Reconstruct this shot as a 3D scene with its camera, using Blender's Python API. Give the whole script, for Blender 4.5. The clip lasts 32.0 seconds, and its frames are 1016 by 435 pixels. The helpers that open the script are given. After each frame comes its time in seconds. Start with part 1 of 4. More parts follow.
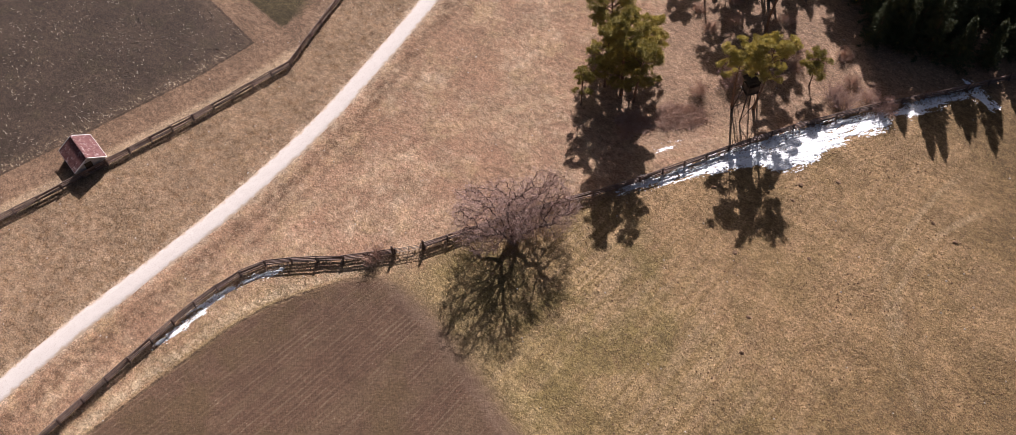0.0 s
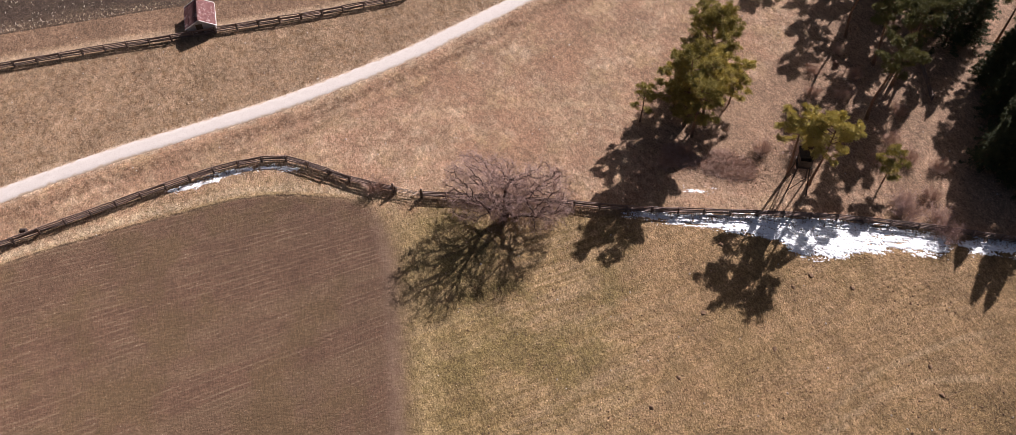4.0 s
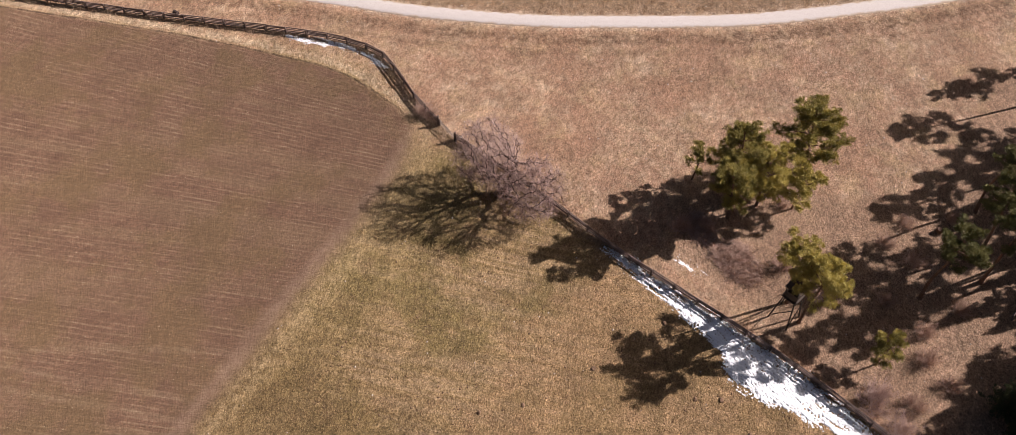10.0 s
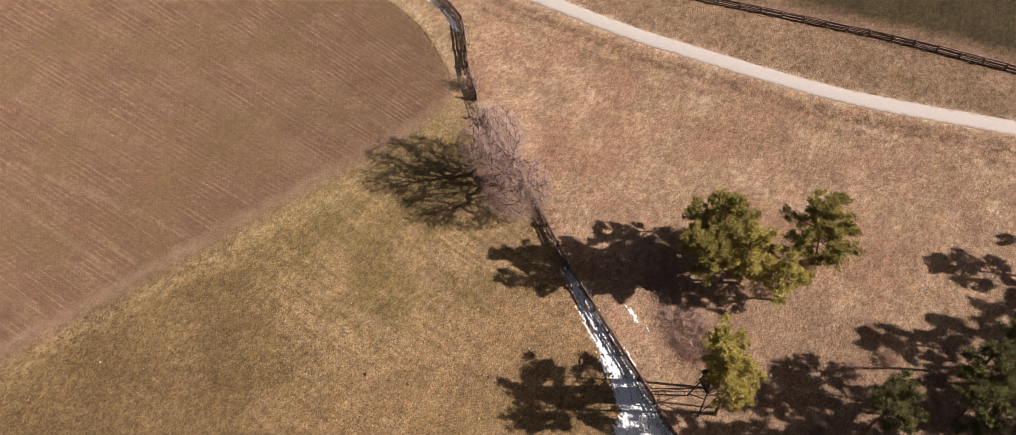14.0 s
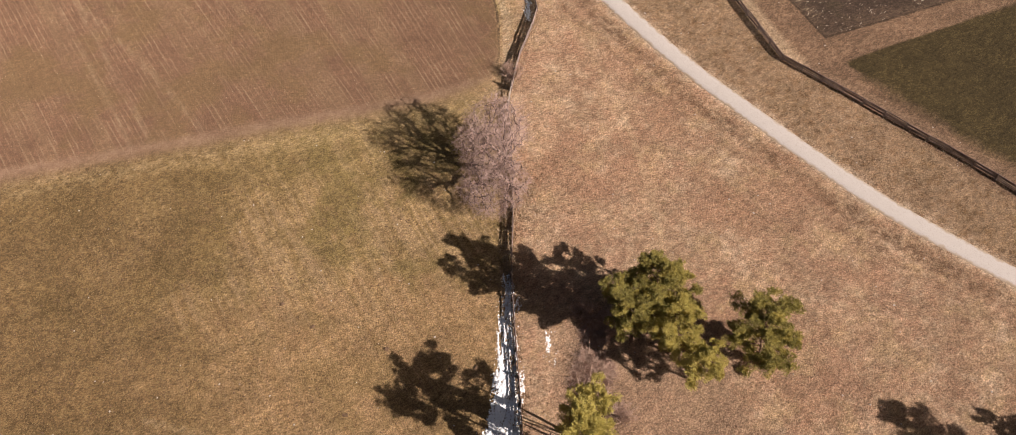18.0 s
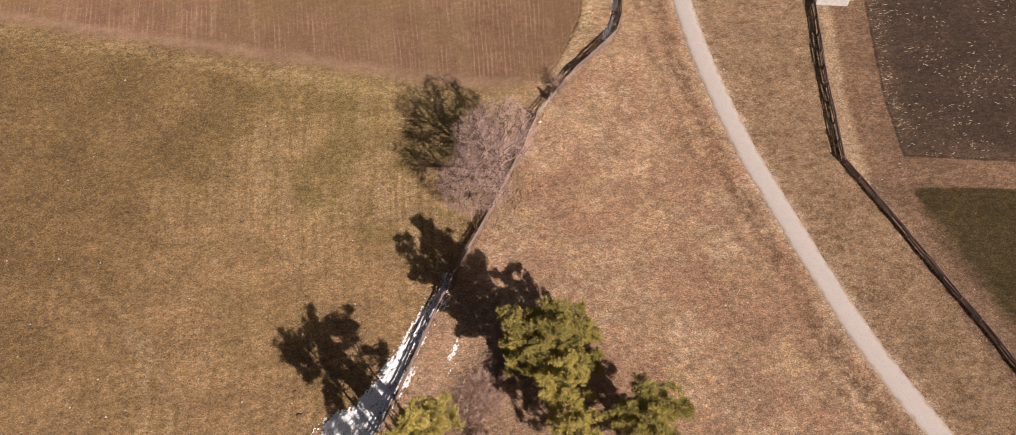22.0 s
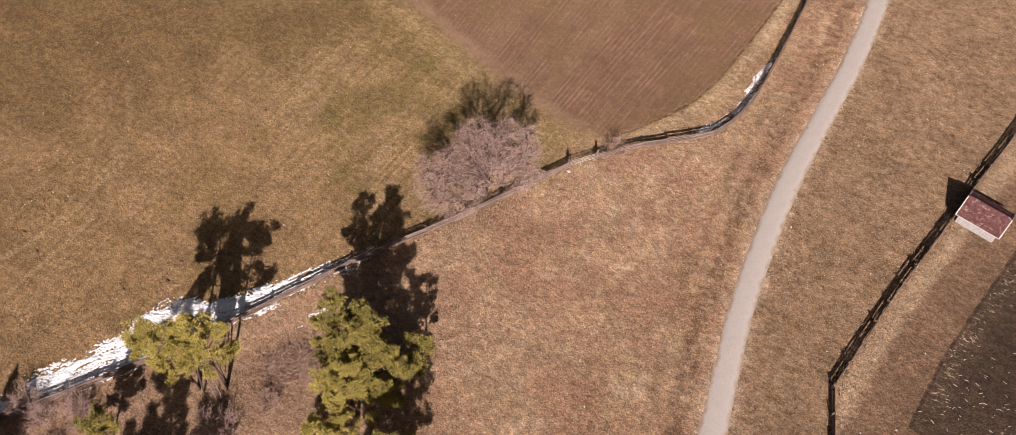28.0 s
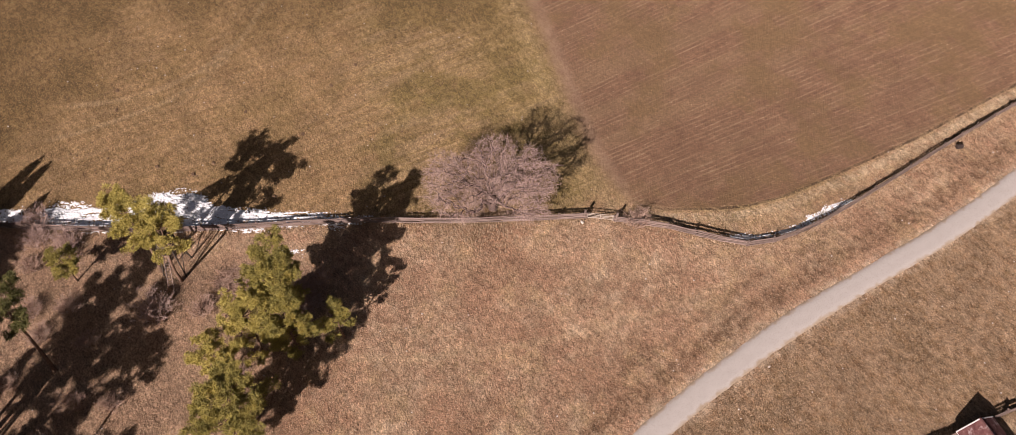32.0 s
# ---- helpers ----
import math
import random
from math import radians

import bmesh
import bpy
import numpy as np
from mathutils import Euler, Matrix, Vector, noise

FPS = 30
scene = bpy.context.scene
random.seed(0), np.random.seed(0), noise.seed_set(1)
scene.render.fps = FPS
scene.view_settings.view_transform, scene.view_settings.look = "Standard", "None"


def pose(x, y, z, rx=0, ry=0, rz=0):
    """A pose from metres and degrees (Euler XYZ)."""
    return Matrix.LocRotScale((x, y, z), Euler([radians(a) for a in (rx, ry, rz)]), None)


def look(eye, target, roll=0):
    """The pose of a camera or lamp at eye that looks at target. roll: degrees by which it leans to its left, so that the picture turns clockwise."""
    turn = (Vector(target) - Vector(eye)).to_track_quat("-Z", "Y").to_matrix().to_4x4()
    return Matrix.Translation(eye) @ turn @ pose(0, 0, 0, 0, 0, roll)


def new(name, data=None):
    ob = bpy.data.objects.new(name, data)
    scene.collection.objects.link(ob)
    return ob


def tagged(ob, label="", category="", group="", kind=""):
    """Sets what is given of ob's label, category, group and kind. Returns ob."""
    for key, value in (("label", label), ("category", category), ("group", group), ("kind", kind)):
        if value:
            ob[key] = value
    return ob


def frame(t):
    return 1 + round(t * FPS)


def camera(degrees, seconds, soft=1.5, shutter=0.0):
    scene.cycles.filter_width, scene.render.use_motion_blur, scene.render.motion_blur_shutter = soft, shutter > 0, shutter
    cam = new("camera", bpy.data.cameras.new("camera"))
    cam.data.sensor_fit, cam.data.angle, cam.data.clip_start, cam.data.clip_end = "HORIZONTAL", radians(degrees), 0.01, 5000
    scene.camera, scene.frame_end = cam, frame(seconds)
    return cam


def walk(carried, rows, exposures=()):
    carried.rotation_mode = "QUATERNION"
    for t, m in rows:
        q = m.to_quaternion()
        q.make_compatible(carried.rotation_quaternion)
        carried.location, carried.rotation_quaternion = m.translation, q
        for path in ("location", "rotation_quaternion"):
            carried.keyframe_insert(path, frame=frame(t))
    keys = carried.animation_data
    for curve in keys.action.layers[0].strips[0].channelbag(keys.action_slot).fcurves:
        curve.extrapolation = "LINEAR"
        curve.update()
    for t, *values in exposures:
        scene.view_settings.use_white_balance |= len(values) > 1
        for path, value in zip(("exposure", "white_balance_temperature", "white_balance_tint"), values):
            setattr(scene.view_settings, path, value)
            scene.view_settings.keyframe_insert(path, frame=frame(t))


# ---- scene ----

# ================= camera =================
cam = camera(57.6, 32.0, soft=0.5)
PATH = [
    (0, (44.42, -46.13, 89.11), (-4.03, 3.05, 0), -2.94),
    (1, (50.00, -41.16, 88.93), (-3.51, 2.55, 0), -2.54),
    (2, (54.96, -35.66, 88.76), (-2.93, 2.08, 0), -2.14),
    (3, (59.25, -29.66, 88.63), (-2.23, 1.73, 0), -1.75),
    (4, (62.84, -23.20, 88.55), (-1.39, 1.60, 0), -1.38),
    (5, (65.66, -16.38, 88.51), (-0.54, 1.63, 0), -1.03),
    (6, (67.66, -9.32, 88.52), (0.19, 1.73, 0), -0.70),
    (7, (68.81, -2.14, 88.62), (0.74, 1.80, 0), -0.40),
    (8, (69.31, 4.95, 89.08), (1.28, 1.90, 0), -0.16),
    (9, (69.04, 11.92, 89.75), (1.78, 2.13, 0), 0.04),
    (10, (67.56, 18.89, 90.16), (2.04, 2.65, 0), 0.20),
    (11, (64.99, 25.72, 90.38), (2.13, 3.29, 0), 0.33),
    (12, (61.55, 32.28, 90.62), (2.17, 3.86, 0), 0.44),
    (13, (57.44, 38.49, 90.94), (2.12, 4.48, 0), 0.53),
    (14, (52.86, 44.30, 91.36), (1.93, 5.22, 0), 0.59),
    (15, (47.85, 49.63, 91.80), (1.58, 6.01, 0), 0.63),
    (16, (42.37, 54.37, 92.14), (1.09, 6.74, 0), 0.64),
    (17, (36.39, 58.41, 92.27), (0.43, 7.35, 0), 0.65),
    (18, (29.91, 61.66, 92.13), (-0.39, 7.80, 0), 0.64),
    (19, (23.13, 64.20, 91.86), (-1.27, 8.08, 0), 0.64),
    (20, (16.25, 66.10, 91.64), (-2.07, 8.19, 0), 0.66),
    (21, (9.26, 67.31, 91.44), (-2.83, 8.09, 0), 0.68),
    (22, (2.18, 67.72, 91.18), (-3.59, 7.75, 0), 0.70),
    (23, (-4.91, 67.37, 90.80), (-4.39, 7.27, 0), 0.69),
    (24, (-11.90, 66.30, 90.22), (-5.23, 6.71, 0), 0.65),
    (25, (-18.89, 64.49, 89.43), (-6.00, 5.95, 0), 0.60),
    (26, (-25.93, 61.84, 88.44), (-6.53, 4.94, 0), 0.57),
    (27, (-32.74, 58.39, 87.43), (-6.68, 3.90, 0), 0.54),
    (28, (-38.96, 54.22, 86.58), (-6.42, 3.10, 0), 0.50),
    (29, (-44.49, 49.45, 86.05), (-5.91, 2.54, 0), 0.51),
    (30, (-49.61, 44.25, 85.85), (-5.29, 2.00, 0), 0.56),
    (31, (-54.57, 38.76, 85.96), (-4.71, 1.34, 0), 0.67),
    (32, (-59.33, 33.04, 86.23), (-4.05, 0.75, 0), 0.83)]
walk(cam, [(t, look(eye, aim, roll)) for t, eye, aim, roll in PATH],
     exposures=[(0.0, 1.27, 6020, 19), (9.0, 1.10, 6150, 21), (16.0, 0.93, 6600, 17), (23.0, 0.70, 6700, 20), (32.0, 0.60, 6550, 23)])

# ================= sky and sun =================
SUN_TO = Vector((0.55, -0.835))            # the way in which shadows fall on the ground
SUN_UP = radians(30.5)
world = bpy.data.worlds.new("sky")
scene.world = world
world.use_nodes = True
wn = world.node_tree.nodes
sky = wn.new("ShaderNodeTexSky")
sky.sky_type = "NISHITA"
sky.sun_disc = False
sky.dust_density = 6.0
sky.ozone_density = 0.5
sky.sun_elevation = SUN_UP
sky.sun_rotation = math.atan2(-SUN_TO.x, -SUN_TO.y)
world.node_tree.links.new(sky.outputs["Color"], wn["Background"].inputs["Color"])
wn["Background"].inputs["Strength"].default_value = 0.0185
sun_data = bpy.data.lights.new("sun", "SUN")
sun_data.energy = 5.0
sun_data.angle = radians(0.53)
sun_data.color = (1.0, 0.93, 0.84)
sun = new("sun", sun_data)
sun.matrix_world = look((0, 0, 150), (SUN_TO.x * math.cos(SUN_UP) * 100, SUN_TO.y * math.cos(SUN_UP) * 100, 150 - 100 * math.sin(SUN_UP)))

# ================= materials =================


class Nodes:
    """Short way to write a node material."""

    def __init__(self, name, rough=0.9):
        self.mat = bpy.data.materials.new(name)
        self.mat.use_nodes = True
        self.tree = self.mat.node_tree
        self.bsdf = self.tree.nodes["Principled BSDF"]
        self.bsdf.inputs["Roughness"].default_value = rough
        self.bsdf.inputs["Specular IOR Level"].default_value = 0.2
        self.pos = self.tree.nodes.new("ShaderNodeNewGeometry").outputs["Position"]
        self.obj = self.tree.nodes.new("ShaderNodeTexCoord").outputs["Object"]

    def put(self, socket, value):
        if hasattr(value, "is_linked"):
            self.tree.links.new(value, socket)
        elif isinstance(value, tuple) and len(value) == 3 and socket.type == "RGBA":
            socket.default_value = (*value, 1)
        else:
            socket.default_value = value

    def noise(self, scale, at=None, detail=4.0, rough=0.6, stretch=None, turn=0.0):
        at = self.pos if at is None else at
        if stretch:
            m = self.tree.nodes.new("ShaderNodeMapping")
            m.inputs["Scale"].default_value = stretch
            m.inputs["Rotation"].default_value = (0, 0, turn)
            self.put(m.inputs["Vector"], at)
            at = m.outputs["Vector"]
        n = self.tree.nodes.new("ShaderNodeTexNoise")
        self.put(n.inputs["Vector"], at)
        n.inputs["Scale"].default_value = scale
        n.inputs["Detail"].default_value = detail
        n.inputs["Roughness"].default_value = rough
        return n.outputs["Fac"]

    def cells(self, scale, at=None, out="Distance"):
        n = self.tree.nodes.new("ShaderNodeTexVoronoi")
        self.put(n.inputs["Vector"], self.pos if at is None else at)
        n.inputs["Scale"].default_value = scale
        return n.outputs[out]

    def math(self, op, a, b=0.0, c=0.0):
        n = self.tree.nodes.new("ShaderNodeMath")
        n.operation = op
        for s, v in zip(n.inputs, (a, b, c)):
            self.put(s, v)
        return n.outputs[0]

    def ramp(self, v, lo, hi, a=0.0, b=1.0):
        n = self.tree.nodes.new("ShaderNodeMapRange")
        n.interpolation_type = "SMOOTHSTEP"
        for s, x in zip(n.inputs, (v, lo, hi, a, b)):
            self.put(s, x)
        return n.outputs[0]

    def mix(self, fac, a, b, blend="MIX"):
        n = self.tree.nodes.new("ShaderNodeMix")
        n.data_type = "RGBA"
        n.blend_type = blend
        self.put(n.inputs["Factor"], fac)
        self.put(n.inputs[6], a)
        self.put(n.inputs[7], b)
        return n.outputs[2]

    def attr(self, name):
        n = self.tree.nodes.new("ShaderNodeAttribute")
        n.attribute_name = name
        return n.outputs["Fac"]

    def rnd(self):
        return self.tree.nodes.new("ShaderNodeObjectInfo").outputs["Random"]

    def island(self):
        return self.tree.nodes.new("ShaderNodeNewGeometry").outputs["Random Per Island"]

    def done(self, colour, bump=None, depth=0.05, strength=1.0, rough=None):
        self.put(self.bsdf.inputs["Base Color"], colour)
        if bump is not None:
            b = self.tree.nodes.new("ShaderNodeBump")
            self.put(b.inputs["Distance"], depth)
            b.inputs["Strength"].default_value = strength
            self.put(b.inputs["Height"], bump)
            self.tree.links.new(b.outputs["Normal"], self.bsdf.inputs["Normal"])
        if rough is not None:
            self.put(self.bsdf.inputs["Roughness"], rough)
        return self.mat


def ground_material():
    n = Nodes("dry_meadow_ground", 0.95)
    grain = n.noise(4.6, detail=5, rough=0.8)
    fine = n.noise(5.5, detail=3, rough=0.85)
    mid = n.noise(0.8, detail=6, rough=0.7)
    fleck0 = n.noise(0.6, detail=3)
    big = n.noise(0.085, detail=5, rough=0.65)
    patch = n.noise(0.3, detail=5, rough=0.7)
    # road-side meadow: pale straw with pinkish bare patches and dark gaps between the tufts
    straw = n.mix(n.ramp(mid, 0.26, 0.74), (0.295, 0.178, 0.108), (0.43, 0.300, 0.192))
    straw = n.mix(n.ramp(patch, 0.5, 0.64, 0.0, 0.7), straw, (0.47, 0.345, 0.235))
    straw = n.mix(n.ramp(patch, 0.34, 0.47, 0.6, 0.0), straw, (0.255, 0.150, 0.090))
    straw = n.mix(n.ramp(big, 0.42, 0.62, 0.0, 0.7), straw, (0.285, 0.158, 0.094))
    pink = n.noise(0.19, detail=5, rough=0.7)
    straw = n.mix(n.ramp(pink, 0.5, 0.6, 0.0, 0.6), straw, (0.31, 0.178, 0.112))
    straw = n.mix(n.ramp(pink, 0.38, 0.48, 0.55, 0.0), straw, (0.40, 0.275, 0.15))
    straw = n.mix(n.ramp(grain, 0.34, 0.5, 0.32, 0.0), straw, (0.16, 0.092, 0.052))
    straw = n.mix(n.ramp(fine, 0.54, 0.68, 0.0, 0.4), straw, (0.55, 0.40, 0.285))
    # east meadow: olive brown, mown in streaks
    streak = n.noise(1.0, stretch=(1.5, 0.07, 1.0), turn=radians(14), detail=5)
    olive = n.mix(n.ramp(mid, 0.26, 0.74), (0.232, 0.151, 0.069), (0.322, 0.217, 0.104))
    olive = n.mix(n.ramp(streak, 0.46, 0.58, 0.0, 0.85), olive, (0.335, 0.228, 0.125))
    olive = n.mix(n.ramp(streak, 0.38, 0.47, 0.6, 0.0), olive, (0.17, 0.110, 0.048))
    olive = n.mix(n.ramp(big, 0.46, 0.60, 0.0, 0.75), olive, (0.150, 0.112, 0.038))
    olive = n.mix(n.ramp(patch, 0.5, 0.68, 0.0, 0.45), olive, (0.22, 0.130, 0.070))
    olive = n.mix(n.ramp(patch, 0.32, 0.48, 0.35, 0.0), olive, (0.30, 0.212, 0.112))
    olive = n.mix(n.ramp(grain, 0.34, 0.5, 0.32, 0.0), olive, (0.11, 0.070, 0.032))
    olive = n.mix(n.ramp(fine, 0.54, 0.68, 0.0, 0.4), olive, (0.34, 0.25, 0.14))
    # greener near the sown field, tanner farther off
    lush = n.ramp(n.math("ADD", n.attr("headland"), n.math("MULTIPLY", big, 22.0)), 14.0, 24.0, 0.4, 0.0)
    olive = n.mix(n.math("MULTIPLY", lush, n.ramp(mid, 0.3, 0.6, 0.4, 1.0)), olive, (0.262, 0.196, 0.076))
    dusty = n.ramp(n.math("ADD", n.attr("headland"), n.math("MULTIPLY", patch, 16.0)), 28.0, 38.0, 0.0, 0.5)
    olive = n.mix(dusty, olive, (0.285, 0.172, 0.088))
    # the far side of the meadow is painted browner and darker for lens vignetting
    vignette = n.ramp(n.math("ADD", n.attr("eastward"), n.math("MULTIPLY", n.math("SUBTRACT", big, 0.5), 30.0)), 20.0, 50.0, 0.0, 0.85)
    olive = n.mix(vignette, olive, n.mix(n.ramp(mid, 0.3, 0.7), (0.120, 0.074, 0.032), (0.172, 0.110, 0.050)))
    east = n.ramp(n.math("ADD", n.attr("east"), n.math("MULTIPLY", mid, 3.0)), 0.5, 3.2)
    margin = n.ramp(n.math("ADD", n.attr("margin"), n.math("MULTIPLY", mid, 2.0)), 3.0, 7.5, 1.0, 0.0)
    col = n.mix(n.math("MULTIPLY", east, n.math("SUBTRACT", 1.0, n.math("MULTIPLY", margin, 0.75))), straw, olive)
    # beyond the road: browner
    west = n.ramp(n.math("ADD", n.attr("west"), n.math("MULTIPLY", patch, 6.0)), 1.5, 6.0)
    brown = n.mix(n.ramp(mid, 0.26, 0.74), (0.215, 0.128, 0.070), (0.305, 0.198, 0.118))
    brown = n.mix(n.ramp(patch, 0.46, 0.66, 0.0, 0.6), brown, (0.200, 0.118, 0.062))
    brown = n.mix(n.ramp(fleck0, 0.5, 0.68, 0.0, 0.45), brown, (0.158, 0.100, 0.046))
    brown = n.mix(n.ramp(big, 0.48, 0.6, 0.0, 0.5), brown, (0.175, 0.108, 0.054))
    brown = n.mix(n.ramp(grain, 0.34, 0.5, 0.3, 0.0), brown, (0.092, 0.056, 0.028))
    brown = n.mix(n.ramp(fine, 0.54, 0.68, 0.0, 0.45), brown, (0.40, 0.29, 0.18))
    col = n.mix(west, col, brown)
    # rough ruts beside the track, old wheel marks over the meadow
    rut = n.math("ADD", n.attr("roadside"), n.math("MULTIPLY", n.math("SUBTRACT", patch, 0.5), 2.0))
    rutted = n.math("MULTIPLY", n.ramp(rut, 2.4, 3.2), n.ramp(rut, 4.2, 5.4, 1.0, 0.0))
    col = n.mix(n.math("MULTIPLY", rutted, n.ramp(mid, 0.42, 0.64, 0.75, 0.1)), col, (0.15, 0.088, 0.05))
    outer = n.math("MULTIPLY", n.ramp(rut, 5.6, 6.2), n.ramp(rut, 6.6, 7.4, 1.0, 0.0))
    col = n.mix(n.math("MULTIPLY", outer, n.ramp(mid, 0.42, 0.62, 0.45, 0.05)), col, (0.17, 0.10, 0.058))
    verge = n.ramp(n.attr("roadside"), 1.3, 2.3, 0.75, 0.0)
    col = n.mix(n.math("MULTIPLY", verge, n.ramp(mid, 0.35, 0.6)), col, (0.44, 0.34, 0.245))
    wheel = n.ramp(n.math("ADD", n.attr("wheel"), n.math("MULTIPLY", mid, 0.5)), 0.48, 0.88, 0.3, 0.0)
    col = n.mix(n.math("MULTIPLY", wheel, n.ramp(patch, 0.35, 0.55, 0.3, 1.0)), col, (0.44, 0.325, 0.20))
    # litter under the trees
    duff = n.ramp(n.math("ADD", n.attr("duff"), n.math("MULTIPLY", mid, 1.6)), 0.9, 1.9)
    litter = n.mix(n.ramp(grain, 0.35, 0.6), (0.165, 0.10, 0.062), (0.345, 0.225, 0.145))
    col = n.mix(n.math("MULTIPLY", duff, 0.8), col, litter)
    # straw margin round the sown field
    edge = n.attr("plough")
    band = n.math("MULTIPLY", n.ramp(edge, -4.0, -1.0), n.ramp(edge, 0.0, 1.4, 1.0, 0.0))
    col = n.mix(n.math("MULTIPLY", band, n.ramp(mid, 0.36, 0.66, 0.05, 0.7)), col, (0.33, 0.235, 0.125))
    fenceline = n.ramp(n.math("ADD", n.attr("fenceline"), n.math("MULTIPLY", mid, 0.8)), 0.8, 1.9, 0.5, 0.0)
    col = n.mix(fenceline, col, (0.42, 0.31, 0.205))
    # sown field with faint uneven drill rows
    comb = n.tree.nodes.new("ShaderNodeCombineXYZ")
    n.put(comb.inputs[0], n.math("MULTIPLY", n.attr("furrow"), 1.0))
    n.put(comb.inputs[1], n.math("MULTIPLY", n.attr("along"), 0.05))
    rows = n.noise(3.0, at=comb.outputs[0], detail=5, rough=0.7)
    wave = n.math("SINE", n.math("ADD", n.math("MULTIPLY", n.attr("furrow"), 9.6), n.math("MULTIPLY", n.noise(0.3, detail=2), 3.5)))
    drill = n.math("MULTIPLY", n.ramp(wave, 0.1, 0.95), n.math("MULTIPLY", n.ramp(rows, 0.4, 0.6), n.ramp(patch, 0.36, 0.56, 0.25, 1.0)))
    lanes = n.noise(0.28, at=comb.outputs[0], detail=2, rough=0.5)
    soil = n.mix(n.ramp(mid, 0.28, 0.72), (0.134, 0.075, 0.047), (0.176, 0.102, 0.062))
    soil = n.mix(n.ramp(rows, 0.52, 0.68, 0.0, 0.6), soil, (0.208, 0.135, 0.081))
    soil = n.mix(n.ramp(rows, 0.34, 0.48, 0.3, 0.0), soil, (0.078, 0.044, 0.028))
    soil = n.mix(n.math("MULTIPLY", drill, 0.72), soil, (0.240, 0.163, 0.102))
    soil = n.mix(n.ramp(lanes, 0.48, 0.66, 0.0, 0.55), soil, (0.188, 0.121, 0.070))
    soil = n.mix(n.ramp(big, 0.46, 0.60, 0.0, 0.7), soil, (0.146, 0.093, 0.046))
    soil = n.mix(n.ramp(grain, 0.36, 0.50, 0.28, 0.0), soil, (0.056, 0.032, 0.021))
    soil = n.mix(n.math("MULTIPLY", n.ramp(n.cells(1.6), 0.05, 0.12, 0.8, 0.0), n.ramp(rows, 0.42, 0.58)), soil, (0.42, 0.32, 0.215))
    tram = n.ramp(n.math("ADD", n.attr("tram"), n.math("MULTIPLY", mid, 0.6)), 0.45, 0.95, 0.28, 0.0)
    soil = n.mix(n.math("MULTIPLY", tram, n.ramp(patch, 0.35, 0.55, 0.3, 1.0)), soil, (0.27, 0.19, 0.118))
    head = n.math("ADD", n.attr("headland"), n.math("MULTIPLY", n.math("SUBTRACT", mid, 0.5), 2.0))
    headland = n.math("MULTIPLY", n.ramp(edge, 0.0, 1.0), n.ramp(head, 1.6, 3.2, 1.0, 0.0))
    smoothed = n.mix(n.ramp(patch, 0.35, 0.65), (0.190, 0.118, 0.077), (0.240, 0.155, 0.104))
    smoothed = n.mix(n.ramp(rows, 0.5, 0.66, 0.0, 0.35), smoothed, (0.235, 0.155, 0.1))
    soil = n.mix(n.math("MULTIPLY", headland, 0.8), soil, smoothed)
    ploughed = n.ramp(n.math("ADD", edge, n.math("MULTIPLY", n.math("SUBTRACT", mid, 0.5), n.ramp(n.attr("headland"), 2.0, 8.0, 3.5, 1.0))), n.ramp(n.attr("headland"), 2.0, 8.0, -1.6, -0.2), n.ramp(n.attr("headland"), 2.0, 8.0, 2.2, 0.4))
    col = n.mix(ploughed, col, soil)
    side = n.ramp(n.attr("headland"), 3.0, 8.0)
    bleached = n.math("MULTIPLY", n.ramp(edge, -2.6, -1.2), n.ramp(edge, -0.8, -0.4, 1.0, 0.0))
    col = n.mix(n.math("MULTIPLY", n.math("MULTIPLY", bleached, side), n.ramp(mid, 0.36, 0.62, 0.15, 0.75)), col, (0.43, 0.325, 0.215))
    rimline = n.math("MULTIPLY", n.ramp(edge, -0.3, -0.12), n.ramp(edge, 0.05, 0.25, 1.0, 0.0))
    col = n.mix(n.math("MULTIPLY", n.math("MULTIPLY", rimline, side), n.ramp(fleck0, 0.40, 0.6, 0.45, 0.8)), col, (0.058, 0.035, 0.022))
    # dark field beyond the far fence, flecked with straw
    strip = n.math("MULTIPLY", n.ramp(n.math("MAXIMUM", n.attr("field"), n.attr("green")), -5.5, -4.2), n.ramp(n.attr("west"), 6.0, 9.0))
    col = n.mix(n.math("MULTIPLY", strip, 0.8), col, n.mix(mid, (0.155, 0.093, 0.057), (0.198, 0.122, 0.077)))
    dark = n.mix(n.ramp(grain, 0.35, 0.6), (0.040, 0.026, 0.018), (0.074, 0.049, 0.034))
    dark = n.mix(n.ramp(patch, 0.5, 0.64, 0.0, 0.35), dark, (0.058, 0.045, 0.023))
    f1 = n.ramp(n.math("ADD", n.attr("field"), n.math("MULTIPLY", n.math("SUBTRACT", mid, 0.5), 0.5)), -0.12, 0.12)
    north = n.ramp(n.attr("along"), -2.5, 1.0)
    inset = n.math("MULTIPLY", n.ramp(n.attr("field"), 0.2, 1.0, 1.0, 0.6), n.ramp(n.attr("field"), 1.6, 3.6, 0.75, 0.0))
    dark = n.mix(inset, dark, n.mix(mid, (0.082, 0.054, 0.034), (0.125, 0.080, 0.054)))
